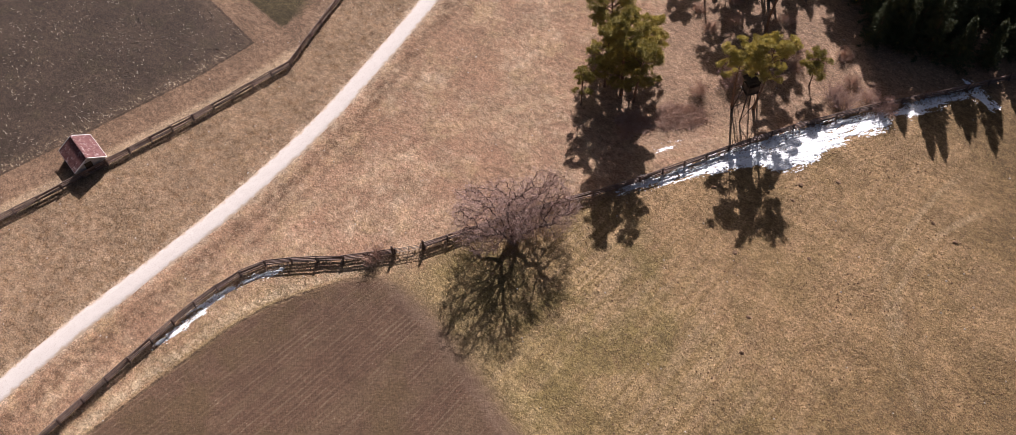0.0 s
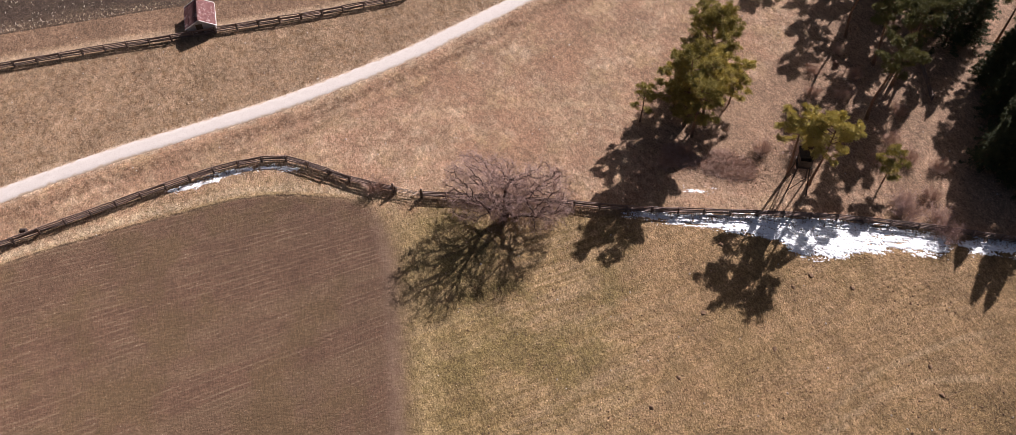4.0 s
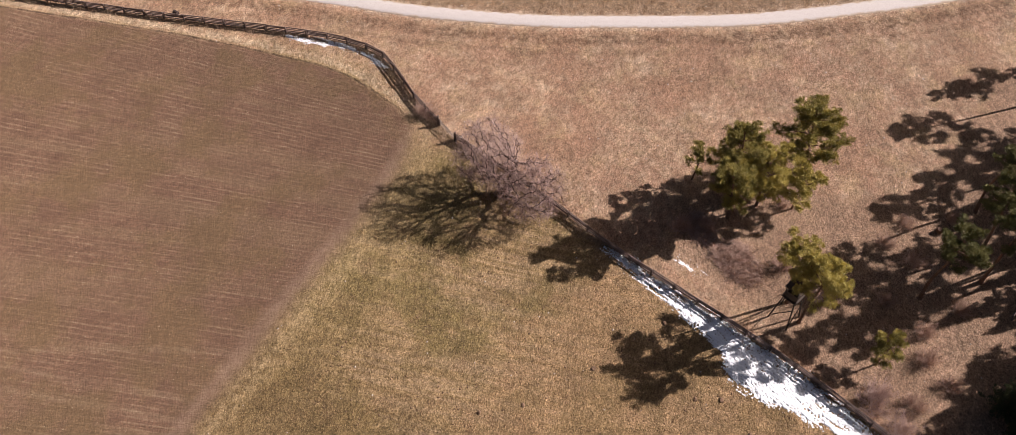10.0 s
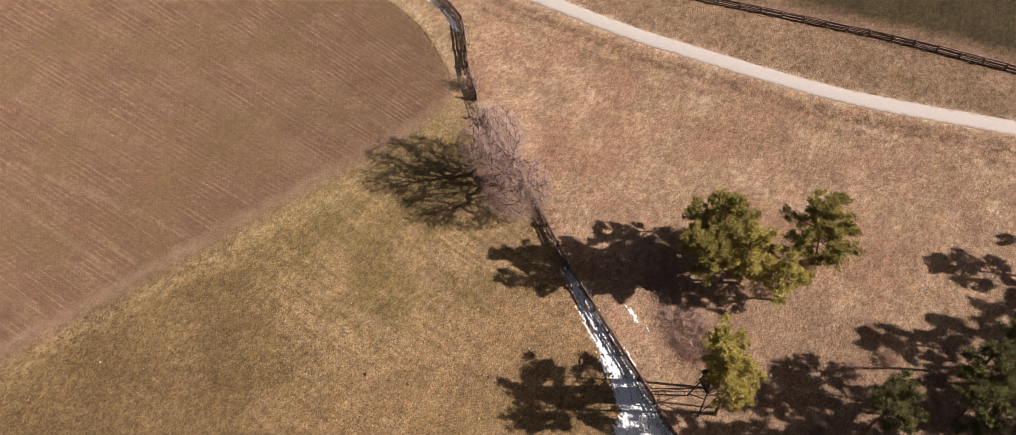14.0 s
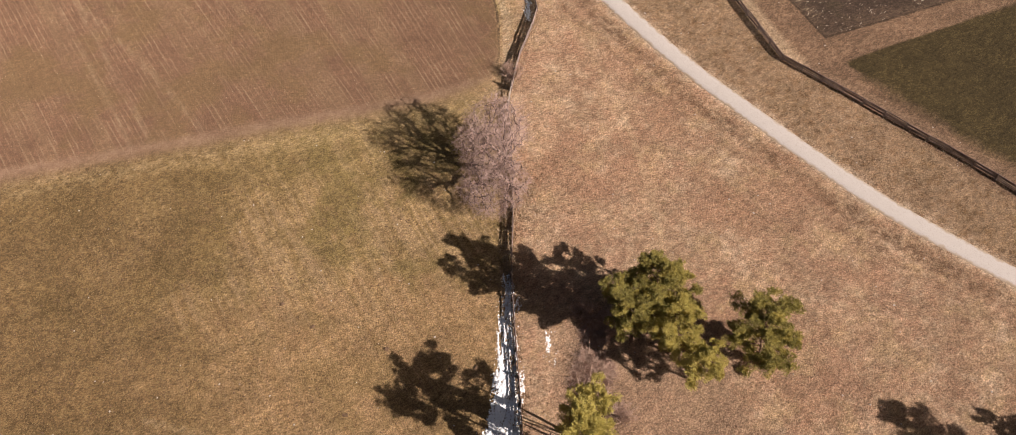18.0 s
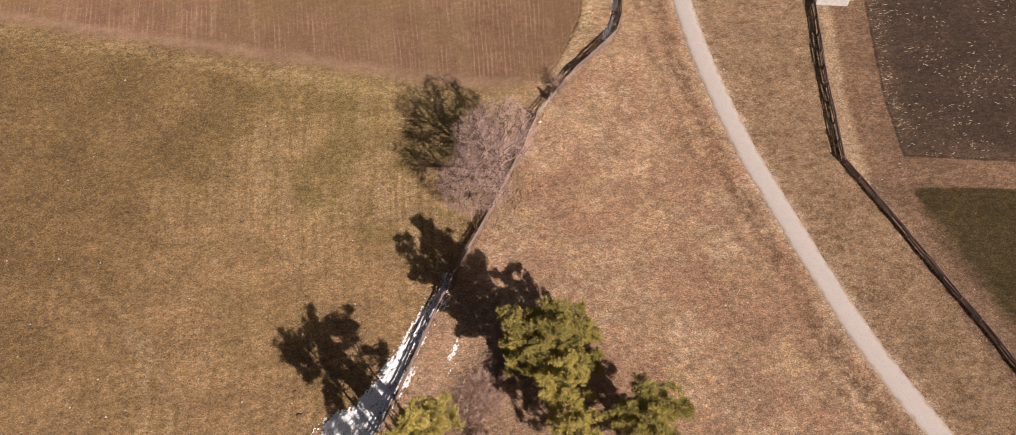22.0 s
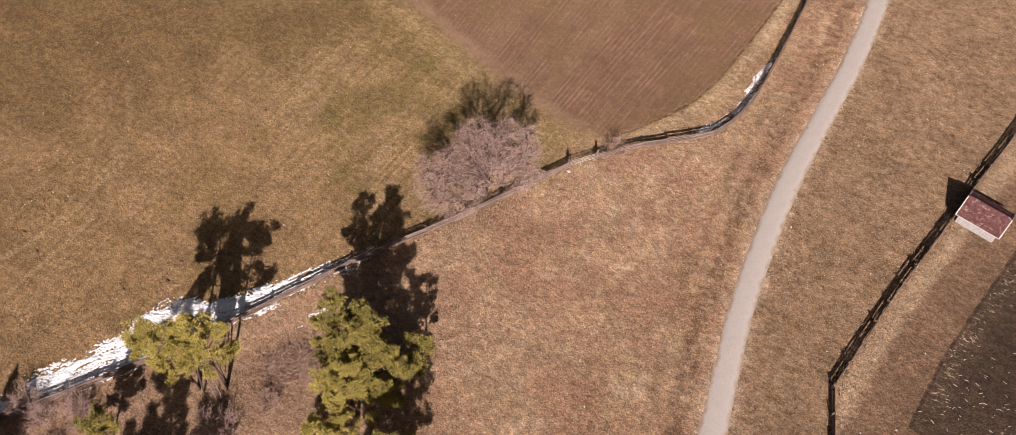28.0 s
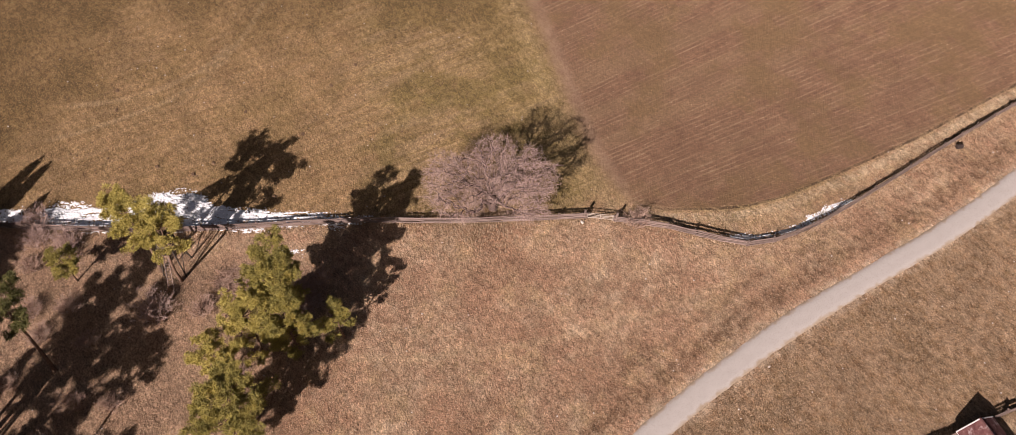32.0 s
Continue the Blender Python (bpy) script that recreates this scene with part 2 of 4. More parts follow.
    rim = n.math("MULTIPLY", n.ramp(n.attr("field"), 0.05, 0.5), n.ramp(n.attr("field"), 1.1, 2.2, 1.0, 0.0))
    rim = n.math("MULTIPLY", rim, n.ramp(north, 0.0, 1.0, 1.0, 0.12))
    dark = n.mix(n.math("MULTIPLY", rim, n.ramp(n.noise(2.2, stretch=(0.6, 1.3, 1.0), detail=6, rough=0.75), 0.53, 0.62, 0.0, 0.85)), dark, (0.42, 0.33, 0.22))
    col = n.mix(f1, col, dark)
    lip = n.math("MULTIPLY", n.ramp(n.attr("field"), -0.25, -0.05), n.ramp(n.attr("field"), 0.1, 0.35, 1.0, 0.0))
    col = n.mix(n.math("MULTIPLY", lip, n.ramp(fleck0, 0.40, 0.6, 0.35, 0.85)), col, (0.05, 0.032, 0.02))
    green = n.mix(n.ramp(grain, 0.35, 0.6), (0.043, 0.031, 0.0115), (0.072, 0.051, 0.0205))
    f2 = n.ramp(n.math("ADD", n.attr("green"), n.math("MULTIPLY", n.math("SUBTRACT", patch, 0.5), n.ramp(n.attr("along"), 9.0, 12.0, 0.5, 4.0))), n.ramp(n.attr("along"), 9.0, 12.0, -0.2, -1.8), n.ramp(n.attr("along"), 9.0, 12.0, 0.3, 1.4))
    col = n.mix(f2, col, green)
    relief = n.math("ADD", n.math("MULTIPLY", grain, 0.8), n.math("ADD", n.math("MULTIPLY", mid, 0.7), n.math("MULTIPLY", n.math("MULTIPLY", rows, ploughed), 0.25)))
    n.put(n.bsdf.inputs["Diffuse Roughness"], n.math("ADD", 0.4, n.math("MULTIPLY", ploughed, 0.6)))
    # sandy grain of short stalks, with scattered dark gaps and bleached wisps
    speck = n.noise(7.0, detail=3, rough=0.8)
    tuft = n.noise(3.4, stretch=(1.0, 1.4, 1.0), turn=0.6, detail=3, rough=0.75)
    fleck = n.noise(1.1, stretch=(1.0, 1.5, 1.0), turn=-0.4, detail=4, rough=0.7)
    cloudy = n.noise(0.16, stretch=(1.0, 1.4, 1.0), turn=-0.5, detail=5, rough=0.6)
    tone = n.math("MULTIPLY", n.ramp(speck, 0.32, 0.68, 0.68, 1.32), n.ramp(tuft, 0.32, 0.68, 0.68, 1.33))
    tone = n.math("MULTIPLY", tone, n.math("MULTIPLY", n.ramp(fleck, 0.34, 0.66, 0.74, 1.27), n.ramp(cloudy, 0.34, 0.66, 0.85, 1.14)))
    hole = n.math("MULTIPLY", n.ramp(n.cells(0.9), 0.07, 0.17, 0.5, 0.0), n.ramp(tuft, 0.46, 0.60))
    tone = n.math("MULTIPLY", tone, n.math("SUBTRACT", 1.0, hole))
    wisp = n.math("MULTIPLY", n.ramp(n.cells(1.3), 0.05, 0.12, 0.45, 0.0), n.ramp(fleck, 0.44, 0.56))
    tone = n.math("MULTIPLY", tone, n.math("ADD", 1.0, wisp))
    calm = n.math("ADD", n.math("MULTIPLY", ploughed, 0.6), n.math("MULTIPLY", headland, 0.1))
    tone = n.math("ADD", n.math("MULTIPLY", tone, n.math("SUBTRACT", 1.0, calm)), calm)
    col = n.mix(1.0, col, tone, "MULTIPLY")
    return n.done(col, relief, n.math("SUBTRACT", 0.24, n.math("MULTIPLY", ploughed, 0.08)), 1.0)


def road_material():
    n = Nodes("pale_gravel", 0.9)
    fine = n.noise(9.0, detail=6, rough=0.75)
    mid = n.noise(0.8, detail=5)
    col = n.mix(mid, (0.405, 0.362, 0.332), (0.485, 0.442, 0.412))
    col = n.mix(n.ramp(fine, 0.35, 0.5, 0.45, 0.0), col, (0.25, 0.215, 0.18))
    side = n.ramp(n.math("ADD", n.attr("side"), n.math("MULTIPLY", n.math("SUBTRACT", mid, 0.5), 0.9)), 0.62, 1.0)
    col = n.mix(side, col, (0.33, 0.25, 0.175))
    return n.done(col, fine, 0.04, 0.7)


def wood_material(name, a, b, dark, scale=1.0):
    n = Nodes(name, 0.85)
    grain = n.noise(7.0 * scale, at=n.obj, stretch=(0.35, 4.0, 4.0), detail=5)
    col = n.mix(n.ramp(grain, 0.3, 0.7), a, b)
    col = n.mix(n.ramp(n.noise(2.2, at=n.obj), 0.5, 0.72, 0.0, 0.7), col, dark)
    tone = n.math("ADD", n.math("MULTIPLY", n.rnd(), 0.5), 0.72)
    v = n.tree.nodes.new("ShaderNodeHueSaturation")
    n.put(v.inputs["Value"], tone)
    n.put(v.inputs["Color"], col)
    return n.done(v.outputs["Color"], grain, 0.02, 0.6)


def leaf_material(name, a, b, tip):
    n = Nodes(name, 0.6)
    i = n.island()
    col = n.mix(n.ramp(i, 0.0, 1.0), a, b)
    col = n.mix(n.ramp(n.noise(0.8, at=n.obj), 0.42, 0.68, 0.0, 0.8), col, tip)
    n.bsdf.inputs["Specular IOR Level"].default_value = 0.12
    n.put(n.bsdf.inputs["Base Color"], col)
    tr = n.tree.nodes.new("ShaderNodeBsdfTranslucent")
    n.put(tr.inputs["Color"], col)
    mx = n.tree.nodes.new("ShaderNodeMixShader")
    mx.inputs["Fac"].default_value = 0.06
    n.tree.links.new(n.bsdf.outputs[0], mx.inputs[1])
    n.tree.links.new(tr.outputs[0], mx.inputs[2])
    n.tree.links.new(mx.outputs[0], n.tree.nodes["Material Output"].inputs["Surface"])
    return n.mat


def plain_material(name, a, b, scale=3.0, rough=0.85, bump=0.02, metal=0.0):
    n = Nodes(name, rough)
    f = n.noise(scale, at=n.obj, detail=6, rough=0.7)
    n.bsdf.inputs["Metallic"].default_value = metal
    return n.done(n.mix(n.ramp(f, 0.3, 0.7), a, b), f, bump, 0.7)


def snow_material():
    n = Nodes("old_snow", 0.7)
    f = n.noise(5.0, detail=6, rough=0.7)
    col = n.mix(n.ramp(n.noise(1.3, detail=5), 0.5, 0.75), (0.86, 0.87, 0.89), (0.70, 0.68, 0.66))
    col = n.mix(n.ramp(f, 0.26, 0.36, 0.7, 0.0), col, (0.35, 0.28, 0.2))
    return n.done(col, f, 0.05, 0.6)


M_GROUND = ground_material()
M_ROAD = road_material()
M_FENCE = wood_material("weathered_fence_wood", (0.135, 0.092, 0.077), (0.235, 0.178, 0.155), (0.075, 0.05, 0.042))
M_POST = wood_material("dark_post_wood", (0.115, 0.082, 0.068), (0.18, 0.135, 0.115), (0.06, 0.042, 0.035))
M_GATE = wood_material("pale_gate_wood", (0.34, 0.28, 0.23), (0.45, 0.38, 0.32), (0.2, 0.16, 0.13))
M_PLANK = plain_material("pale_hut_boards", (0.30, 0.288, 0.288), (0.43, 0.415, 0.415), 2.0)
M_DARKWOOD = wood_material("dark_stained_boards", (0.055, 0.042, 0.033), (0.09, 0.068, 0.052), (0.03, 0.024, 0.02))


def roof_material():
    """Rusty red tiles with pale lichen in patches."""
    n = Nodes("rusty_red_tiles", 0.85)
    f = n.noise(3.0, detail=6, rough=0.7)
    col = n.mix(n.ramp(f, 0.3, 0.7), (0.075, 0.026, 0.025), (0.15, 0.066, 0.062))
    col = n.mix(n.ramp(n.rnd(), 0.0, 1.0, 0.0, 0.3), col, (0.16, 0.085, 0.08))
    col = n.mix(n.ramp(n.noise(1.5, detail=5, rough=0.75), 0.54, 0.68, 0.0, 0.7), col, (0.36, 0.30, 0.29))
    return n.done(col, f, 0.02, 0.7)


M_ROOF = roof_material()
M_TRIM = plain_material("pale_roof_trim", (0.42, 0.40, 0.39), (0.56, 0.535, 0.52), 3.0)
M_BARK = plain_material("grey_brown_bark", (0.072, 0.047, 0.04), (0.145, 0.10, 0.085), 4.0, 0.95, 0.05)
M_PINEBARK = plain_material("pine_bark", (0.12, 0.07, 0.045), (0.22, 0.14, 0.10), 4.0, 0.95, 0.05)
M_TWIG = plain_material("grey_pink_twigs", (0.30, 0.202, 0.172), (0.45, 0.323, 0.278), 1.5, 0.9)
M_BRUSH = plain_material("reddish_dry_brush", (0.29, 0.18, 0.135), (0.46, 0.33, 0.26), 1.5, 0.9)
M_PINE = leaf_material("pine_needles", (0.175, 0.155, 0.05), (0.305, 0.255, 0.073), (0.43, 0.345, 0.092))
M_YPINE = leaf_material("yellow_green_pine_needles", (0.32, 0.265, 0.075), (0.43, 0.355, 0.10), (0.50, 0.415, 0.125))
M_DPINE = leaf_material("dark_pine_needles", (0.085, 0.085, 0.034), (0.15, 0.14, 0.048), (0.20, 0.18, 0.06))
M_SPRUCE = leaf_material("spruce_needles", (0.044, 0.056, 0.027), (0.080, 0.088, 0.040), (0.098, 0.10, 0.044))
M_SNOW = snow_material()


def grass_material(name, a, b, c):
    n = Nodes(name, 0.9)
    col = n.mix(n.ramp(n.noise(0.5, at=n.obj, detail=4), 0.35, 0.65), a, b)
    col = n.mix(n.ramp(n.island(), 0.25, 1.0, 0.0, 0.9), col, c)
    return n.done(col)


M_GRASS = grass_material("dry_grass_blades", (0.24, 0.155, 0.09), (0.36, 0.25, 0.165), (0.45, 0.335, 0.225))
M_GOLD = grass_material("golden_grass_blades", (0.165, 0.115, 0.045), (0.25, 0.17, 0.08), (0.33, 0.24, 0.118))
M_STRAW = plain_material("bleached_straw", (0.29, 0.235, 0.185), (0.46, 0.39, 0.315), 0.5, 0.9)
M_RUBBER = plain_material("dark_rusty_steel", (0.03, 0.022, 0.02), (0.06, 0.04, 0.032), 5.0, 0.7)
M_STONE = plain_material("pale_stone", (0.42, 0.36, 0.31), (0.56, 0.5, 0.45), 5.0)
M_CLOD = plain_material("dark_earth", (0.12, 0.072, 0.045), (0.185, 0.115, 0.07), 5.0, 0.95)

# ================= helpers for geometry =================


def mesh_from(name, verts, faces, material, smooth=False):
    me = bpy.data.meshes.new(name)
    me.from_pydata(verts, [], faces)
    me.materials.append(material)
    if smooth:
        me.polygons.foreach_set("use_smooth", [True] * len(me.polygons))
    me.update()
    return me


def mesh_triangles(name, corners, material):
    """A mesh of separate triangles: corners is an array of n x 3 x 3."""
    me = bpy.data.meshes.new(name)
    n = len(corners)
    me.vertices.add(n * 3)
    me.vertices.foreach_set("co", corners.astype(np.float32).ravel())
    me.loops.add(n * 3)
    me.loops.foreach_set("vertex_index", np.arange(n * 3, dtype=np.int32))
    me.polygons.add(n)
    me.polygons.foreach_set("loop_start", np.arange(0, n * 3, 3, dtype=np.int32))
    me.materials.append(material)
    me.update(calc_edges=True)
    return me


def part(name, data, material, parent, label=""):
    """One mesh object under a thing: data is a bmesh, a mesh or a pair of vertices and faces."""
    if isinstance(data, tuple):
        data = mesh_from(name, data[0], data[1], material)
    elif isinstance(data, bmesh.types.BMesh):
        me = bpy.data.meshes.new(name)
        data.to_mesh(me)
        data.free()
        me.materials.append(material)
        data = me
    ob = new(name, data)
    ob.parent = parent
    if label:
        tagged(ob, label)
    return ob


def box(sx, sy, sz, at=(0, 0, 0), bevel=0.0):
    bm = bmesh.new()
    bmesh.ops.create_cube(bm, size=1.0)
    bmesh.ops.scale(bm, vec=(sx, sy, sz), verts=bm.verts)
    if bevel:
        bmesh.ops.bevel(bm, geom=bm.edges[:], offset=bevel, segments=1, affect="EDGES")
    bmesh.ops.translate(bm, vec=at, verts=bm.verts)
    return bm


def tube(V, F, pts, radii, n=6, cap=True):
    """Adds a tapered tube along pts to the lists V and F."""
    base = len(V)
    k = len(pts)
    for i in range(k):
        d = (pts[min(i + 1, k - 1)] - pts[max(i - 1, 0)])
        d = d.normalized() if d.length > 1e-6 else Vector((0, 0, 1))
        a = d.orthogonal().normalized() if abs(d.z) > 0.95 else d.cross(Vector((0, 0, 1))).normalized()
        b = d.cross(a)
        for j in range(n):
            w = 2 * math.pi * j / n
            V.append(pts[i] + (a * math.cos(w) + b * math.sin(w)) * radii[i])
    for i in range(k - 1):
        for j in range(n):
            p, q = base + i * n + j, base + i * n + (j + 1) % n
            F.append((p, q, q + n, p + n))
    if cap:
        F.append(tuple(base + (k - 1) * n + j for j in range(n)))
        F.append(tuple(base + n - 1 - j for j in range(n)))


def smooth_line(pts, step):
    """Points at even steps along a Catmull-Rom curve through pts."""
    P = [Vector((*p, 0)) for p in pts]
    P = [2 * P[0] - P[1]] + P + [2 * P[-1] - P[-2]]
    fine = []
    for i in range(1, len(P) - 2):
        a, b, c, d = P[i - 1:i + 3]
        for k in range(24):
            t = k / 24
            fine.append(0.5 * (2 * b + (c - a) * t + (2 * a - 5 * b + 4 * c - d) * t * t + (3 * b - a - 3 * c + d) * t ** 3))
    fine.append(P[-2])
    total = sum((fine[i + 1] - fine[i]).length for i in range(len(fine) - 1))
    count = max(1, round(total / step))
    out, want, run = [fine[0]], total / count, 0.0
    goal = want
    for i in range(len(fine) - 1):
        seg = (fine[i + 1] - fine[i]).length
        while run + seg >= goal - 1e-6 and len(out) < count:
            out.append(fine[i].lerp(fine[i + 1], (goal - run) / seg))
            goal += want
        run += seg
    out.append(fine[-1])
    return out


def line_distance(X, Y, pts):
    """Distance of each point to a polyline."""
    best = np.full(X.shape, 1e9)
    for (ax, ay), (bx, by) in zip(pts[:-1], pts[1:]):
        dx, dy = bx - ax, by - ay
        t = np.clip(((X - ax) * dx + (Y - ay) * dy) / (dx * dx + dy * dy + 1e-9), 0, 1)
        best = np.minimum(best, np.hypot(X - ax - t * dx, Y - ay - t * dy))
    return best


def inside(X, Y, poly):
    res = np.zeros(X.shape, bool)
    for (ax, ay), (bx, by) in zip(poly, poly[1:] + poly[:1]):
        if ay == by:
            continue
        hit = ((ay > Y) != (by > Y)) & (X < (bx - ax) * (Y - ay) / (by - ay) + ax)
        res ^= hit
    return res


def signed(X, Y, poly):
    """Positive inside the polygon."""
    d = line_distance(X, Y, poly + poly[:1])
    return np.where(inside(X, Y, poly), d, -d)


# ================= the plan =================
FENCE_WEST = [(-17.5, -128), (-19, -95), (-20.2, -66), (-20.9, -53), (-21.6, -44), (-22.3, -34), (-22.4, -28), (-21.3, -22),
              (-18.3, -18.3), (-14.3, -14.5), (-10.5, -9.8)]
FENCE_EAST = [(-8.5, -7.1), (-6.2, -2.4), (-3.5, 3), (-0.6, 8.4), (3.9, 16.3), (9.6, 28.3), (13.3, 35.8), (17, 42.3), (21.8, 50),
              (26.3, 56.5), (33, 67)]
FENCE_FAR = [(-58.8, -92), (-56.1, -72), (-53.6, -55), (-51.5, -40), (-49.9, -30.5), (-48.6, -21), (-47.0, -11), (-45.4, 3)]
FENCE_FAR2 = [(-45.4, 3), (-48.7, 11.5), (-52.4, 21.5), (-55.9, 31), (-61, 48), (-68, 68), (-79, 95)]
ROAD = [(-18, -135), (-22, -105), (-25.6, -78), (-29.2, -56), (-30.6, -42), (-30.9, -32), (-31.3, -20), (-32.5, -9), (-34, 0), (-36.4, 10),
        (-39.0, 20), (-41.8, 29), (-47.3, 42), (-54, 56), (-64, 72), (-85, 100), (-120, 140)]
PLOUGH = [(-14.5, -135), (-16.5, -95), (-17.5, -73), (-18.2, -50), (-17.8, -38.4), (-17.3, -29.5), (-16.4, -25), (-14.8, -21.2), (-12.1, -16.1), (-9.5, -12.7), (-6.5, -11.9), (0, -12.4),
          (7.5, -14.2), (20, -17.8), (34, -21.3), (53, -26.5), (75, -33), (140, -50), (140, -135)]
FIELD = [(-53.4, 2.6), (-53.9, -7), (-55.6, -18), (-58.3, -34), (-63, -65), (-72, -135), (-150, -135), (-150, 15.5), (-67, 4.5), (-57.7, 3.2)]
GREEN = [(-52.4, 7.4), (-54.0, 12.3), (-55.3, 17), (-58.8, 28), (-66, 50), (-80, 90), (-150, 90), (-150, 17), (-65.4, 8.5), (-56.2, 7.6)]
EASTSIDE = FENCE_WEST + FENCE_EAST + [(60, 110), (150, 110), (150, -135)]
WESTSIDE = ROAD + [(-150, 140), (-150, -135)]
WOOD = [(-8, 20), (3, 22), (8, 30), (16, 41), (24, 54), (40, 62), (60, 120), (-50, 120), (-40, 62), (-16, 52), (-12, 40), (-17, 36)]

WHEELS = [[(33.8, 44.6), (33.1, 35.9), (33.5, 28.7), (34.9, 23.9), (37.3, 20.3), (41.0, 16.0), (45.4, 11.9)],
          [(38.3, 40.4), (36, 33.4), (36, 27.2), (37.2, 22.5), (39.4, 19.4)],
          [(-24, -18), (-22, -2), (-17, 14), (-12, 24)]]

# ================= ground =================
xs = np.concatenate([[-1600, -900, -500, -300, -200, -160], np.arange(-130, 110.01, 0.8), [130, 180, 300, 500, 900, 1600]])
ys = np.concatenate([[-1600, -900, -500, -300, -200, -160], np.arange(-130, 120.01, 0.8), [140, 180, 300, 500, 900, 1600]])
GX, GY = np.meshgrid(xs, ys)
GZ = 0.035 * np.sin(GX * 0.37 + 1.3 * np.sin(GY * 0.21)) * np.sin(GY * 0.31 + GX * 0.05) - 0.02
verts = np.c_[GX.ravel(), GY.ravel(), GZ.ravel()]
nx, ny = len(xs), len(ys)
I = np.arange(nx * ny).reshape(ny, nx)
quads = np.stack([I[:-1, :-1], I[:-1, 1:], I[1:, 1:], I[1:, :-1]], -1).reshape(-1, 4)
me = mesh_from("ground", verts.tolist(), quads.tolist(), M_GROUND, True)


def weight(name, values):
    me.attributes.new(name, "FLOAT", "POINT").data.foreach_set("value", values.ravel().astype(np.float32))


weight("plough", np.clip(signed(GX, GY, PLOUGH), -30, 30))

# the drill rows run nearly straight and fan out a little towards the east
furrow = GX.copy()
for _ in range(4):
    fan = np.radians(np.clip(0.32 * furrow, -8, 5))
    furrow = np.clip(GX + (np.clip(GY, -140, 0) + 32) * np.tan(fan), -200, 200)
weight("furrow", furrow)
weight("along", GY)
HEAD = [(-6.5, -11.6), (0, -12.4), (7.5, -14.2), (20, -17.8), (34, -21.3), (53, -26.5), (75, -33), (140, -50)]
weight("headland", np.clip(line_distance(GX, GY, HEAD), 0, 60))
weight("roadside", np.where(inside(GX, GY, WESTSIDE), np.minimum(line_distance(GX, GY, ROAD), 2.0), line_distance(GX, GY, [(p.x, p.y) for p in smooth_line(ROAD, 4)])))
wheels = np.full(GX.shape, 9.0)
for track in WHEELS:
    wheels = np.minimum(wheels, line_distance(GX, GY, [(p.x, p.y) for p in smooth_line(track, 2)]))
weight("wheel", wheels)
trams = np.full(GX.shape, 9.0)
for track in ([(42, -95), (38.1, -53), (36.2, -25), (35.9, -21)], [(39.8, -96), (35.8, -54.5), (34.0, -28), (33.6, -21.5)], [(38, -62), (31, -38.2), (28.7, -28.5), (26.9, -20)]):
    trams = np.minimum(trams, line_distance(GX, GY, [(p.x, p.y) for p in smooth_line(track, 3)]))
weight("tram", trams)
lines = np.full(GX.shape, 9.0)
for track in (FENCE_FAR, FENCE_FAR2):
    lines = np.minimum(lines, line_distance(GX, GY, [(p.x - 1.5, p.y) for p in smooth_line(track, 2)]))
weight("fenceline", lines)
weight("margin", line_distance(GX, GY, [(p.x, p.y) for p in smooth_line(FENCE_WEST, 2)]))
weight("field", np.clip(signed(GX, GY, FIELD), -30, 30))
weight("green", np.clip(signed(GX, GY, GREEN), -30, 30))
weight("east", np.clip(signed(GX, GY, EASTSIDE), -30, 30))
# distance east and north that drives the vignette darkening in the meadow colour
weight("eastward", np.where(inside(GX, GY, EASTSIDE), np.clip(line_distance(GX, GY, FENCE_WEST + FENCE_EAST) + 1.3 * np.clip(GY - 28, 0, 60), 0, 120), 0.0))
weight("west", np.clip(signed(GX, GY, WESTSIDE), -30, 30))
weight("duff", np.clip(signed(GX, GY, WOOD) / 3.0, -3, 1))
tagged(new("ground", me), "dry late-winter meadow ground with sown and bare fields", "ground", kind="structure")

# ================= road =================
rng = random.Random(5)
line = smooth_line(ROAD, 0.7)
V, F, side = [], [], []
for i, p in enumerate(line):
    d = (line[min(i + 1, len(line) - 1)] - line[max(i - 1, 0)]).normalized()
    a = Vector((-d.y, d.x, 0))
    wl, wr = 1.42 + rng.uniform(-0.06, 0.06), 1.42 + rng.uniform(-0.06, 0.06)
    for s, z in ((-1.0, -0.06), (-0.86, 0.035), (-0.4, 0.05), (0, 0.075), (0.4, 0.05), (0.86, 0.035), (1.0, -0.06)):
        V.append(p + a * s * (wl if s < 0 else wr) + Vector((0, 0, z)))
        side.append(abs(s))
    if i:
        b = (i - 1) * 7
        F += [(b + k, b + k + 7, b + k + 8, b + k + 1) for k in range(6)]
me = mesh_from("road", V, F, M_ROAD, True)
me.attributes.new("side", "FLOAT", "POINT").data.foreach_set("value", side)
tagged(new("road", me), "pale gravel farm track with grassy edges", "road", kind="structure")

# ================= snow =================


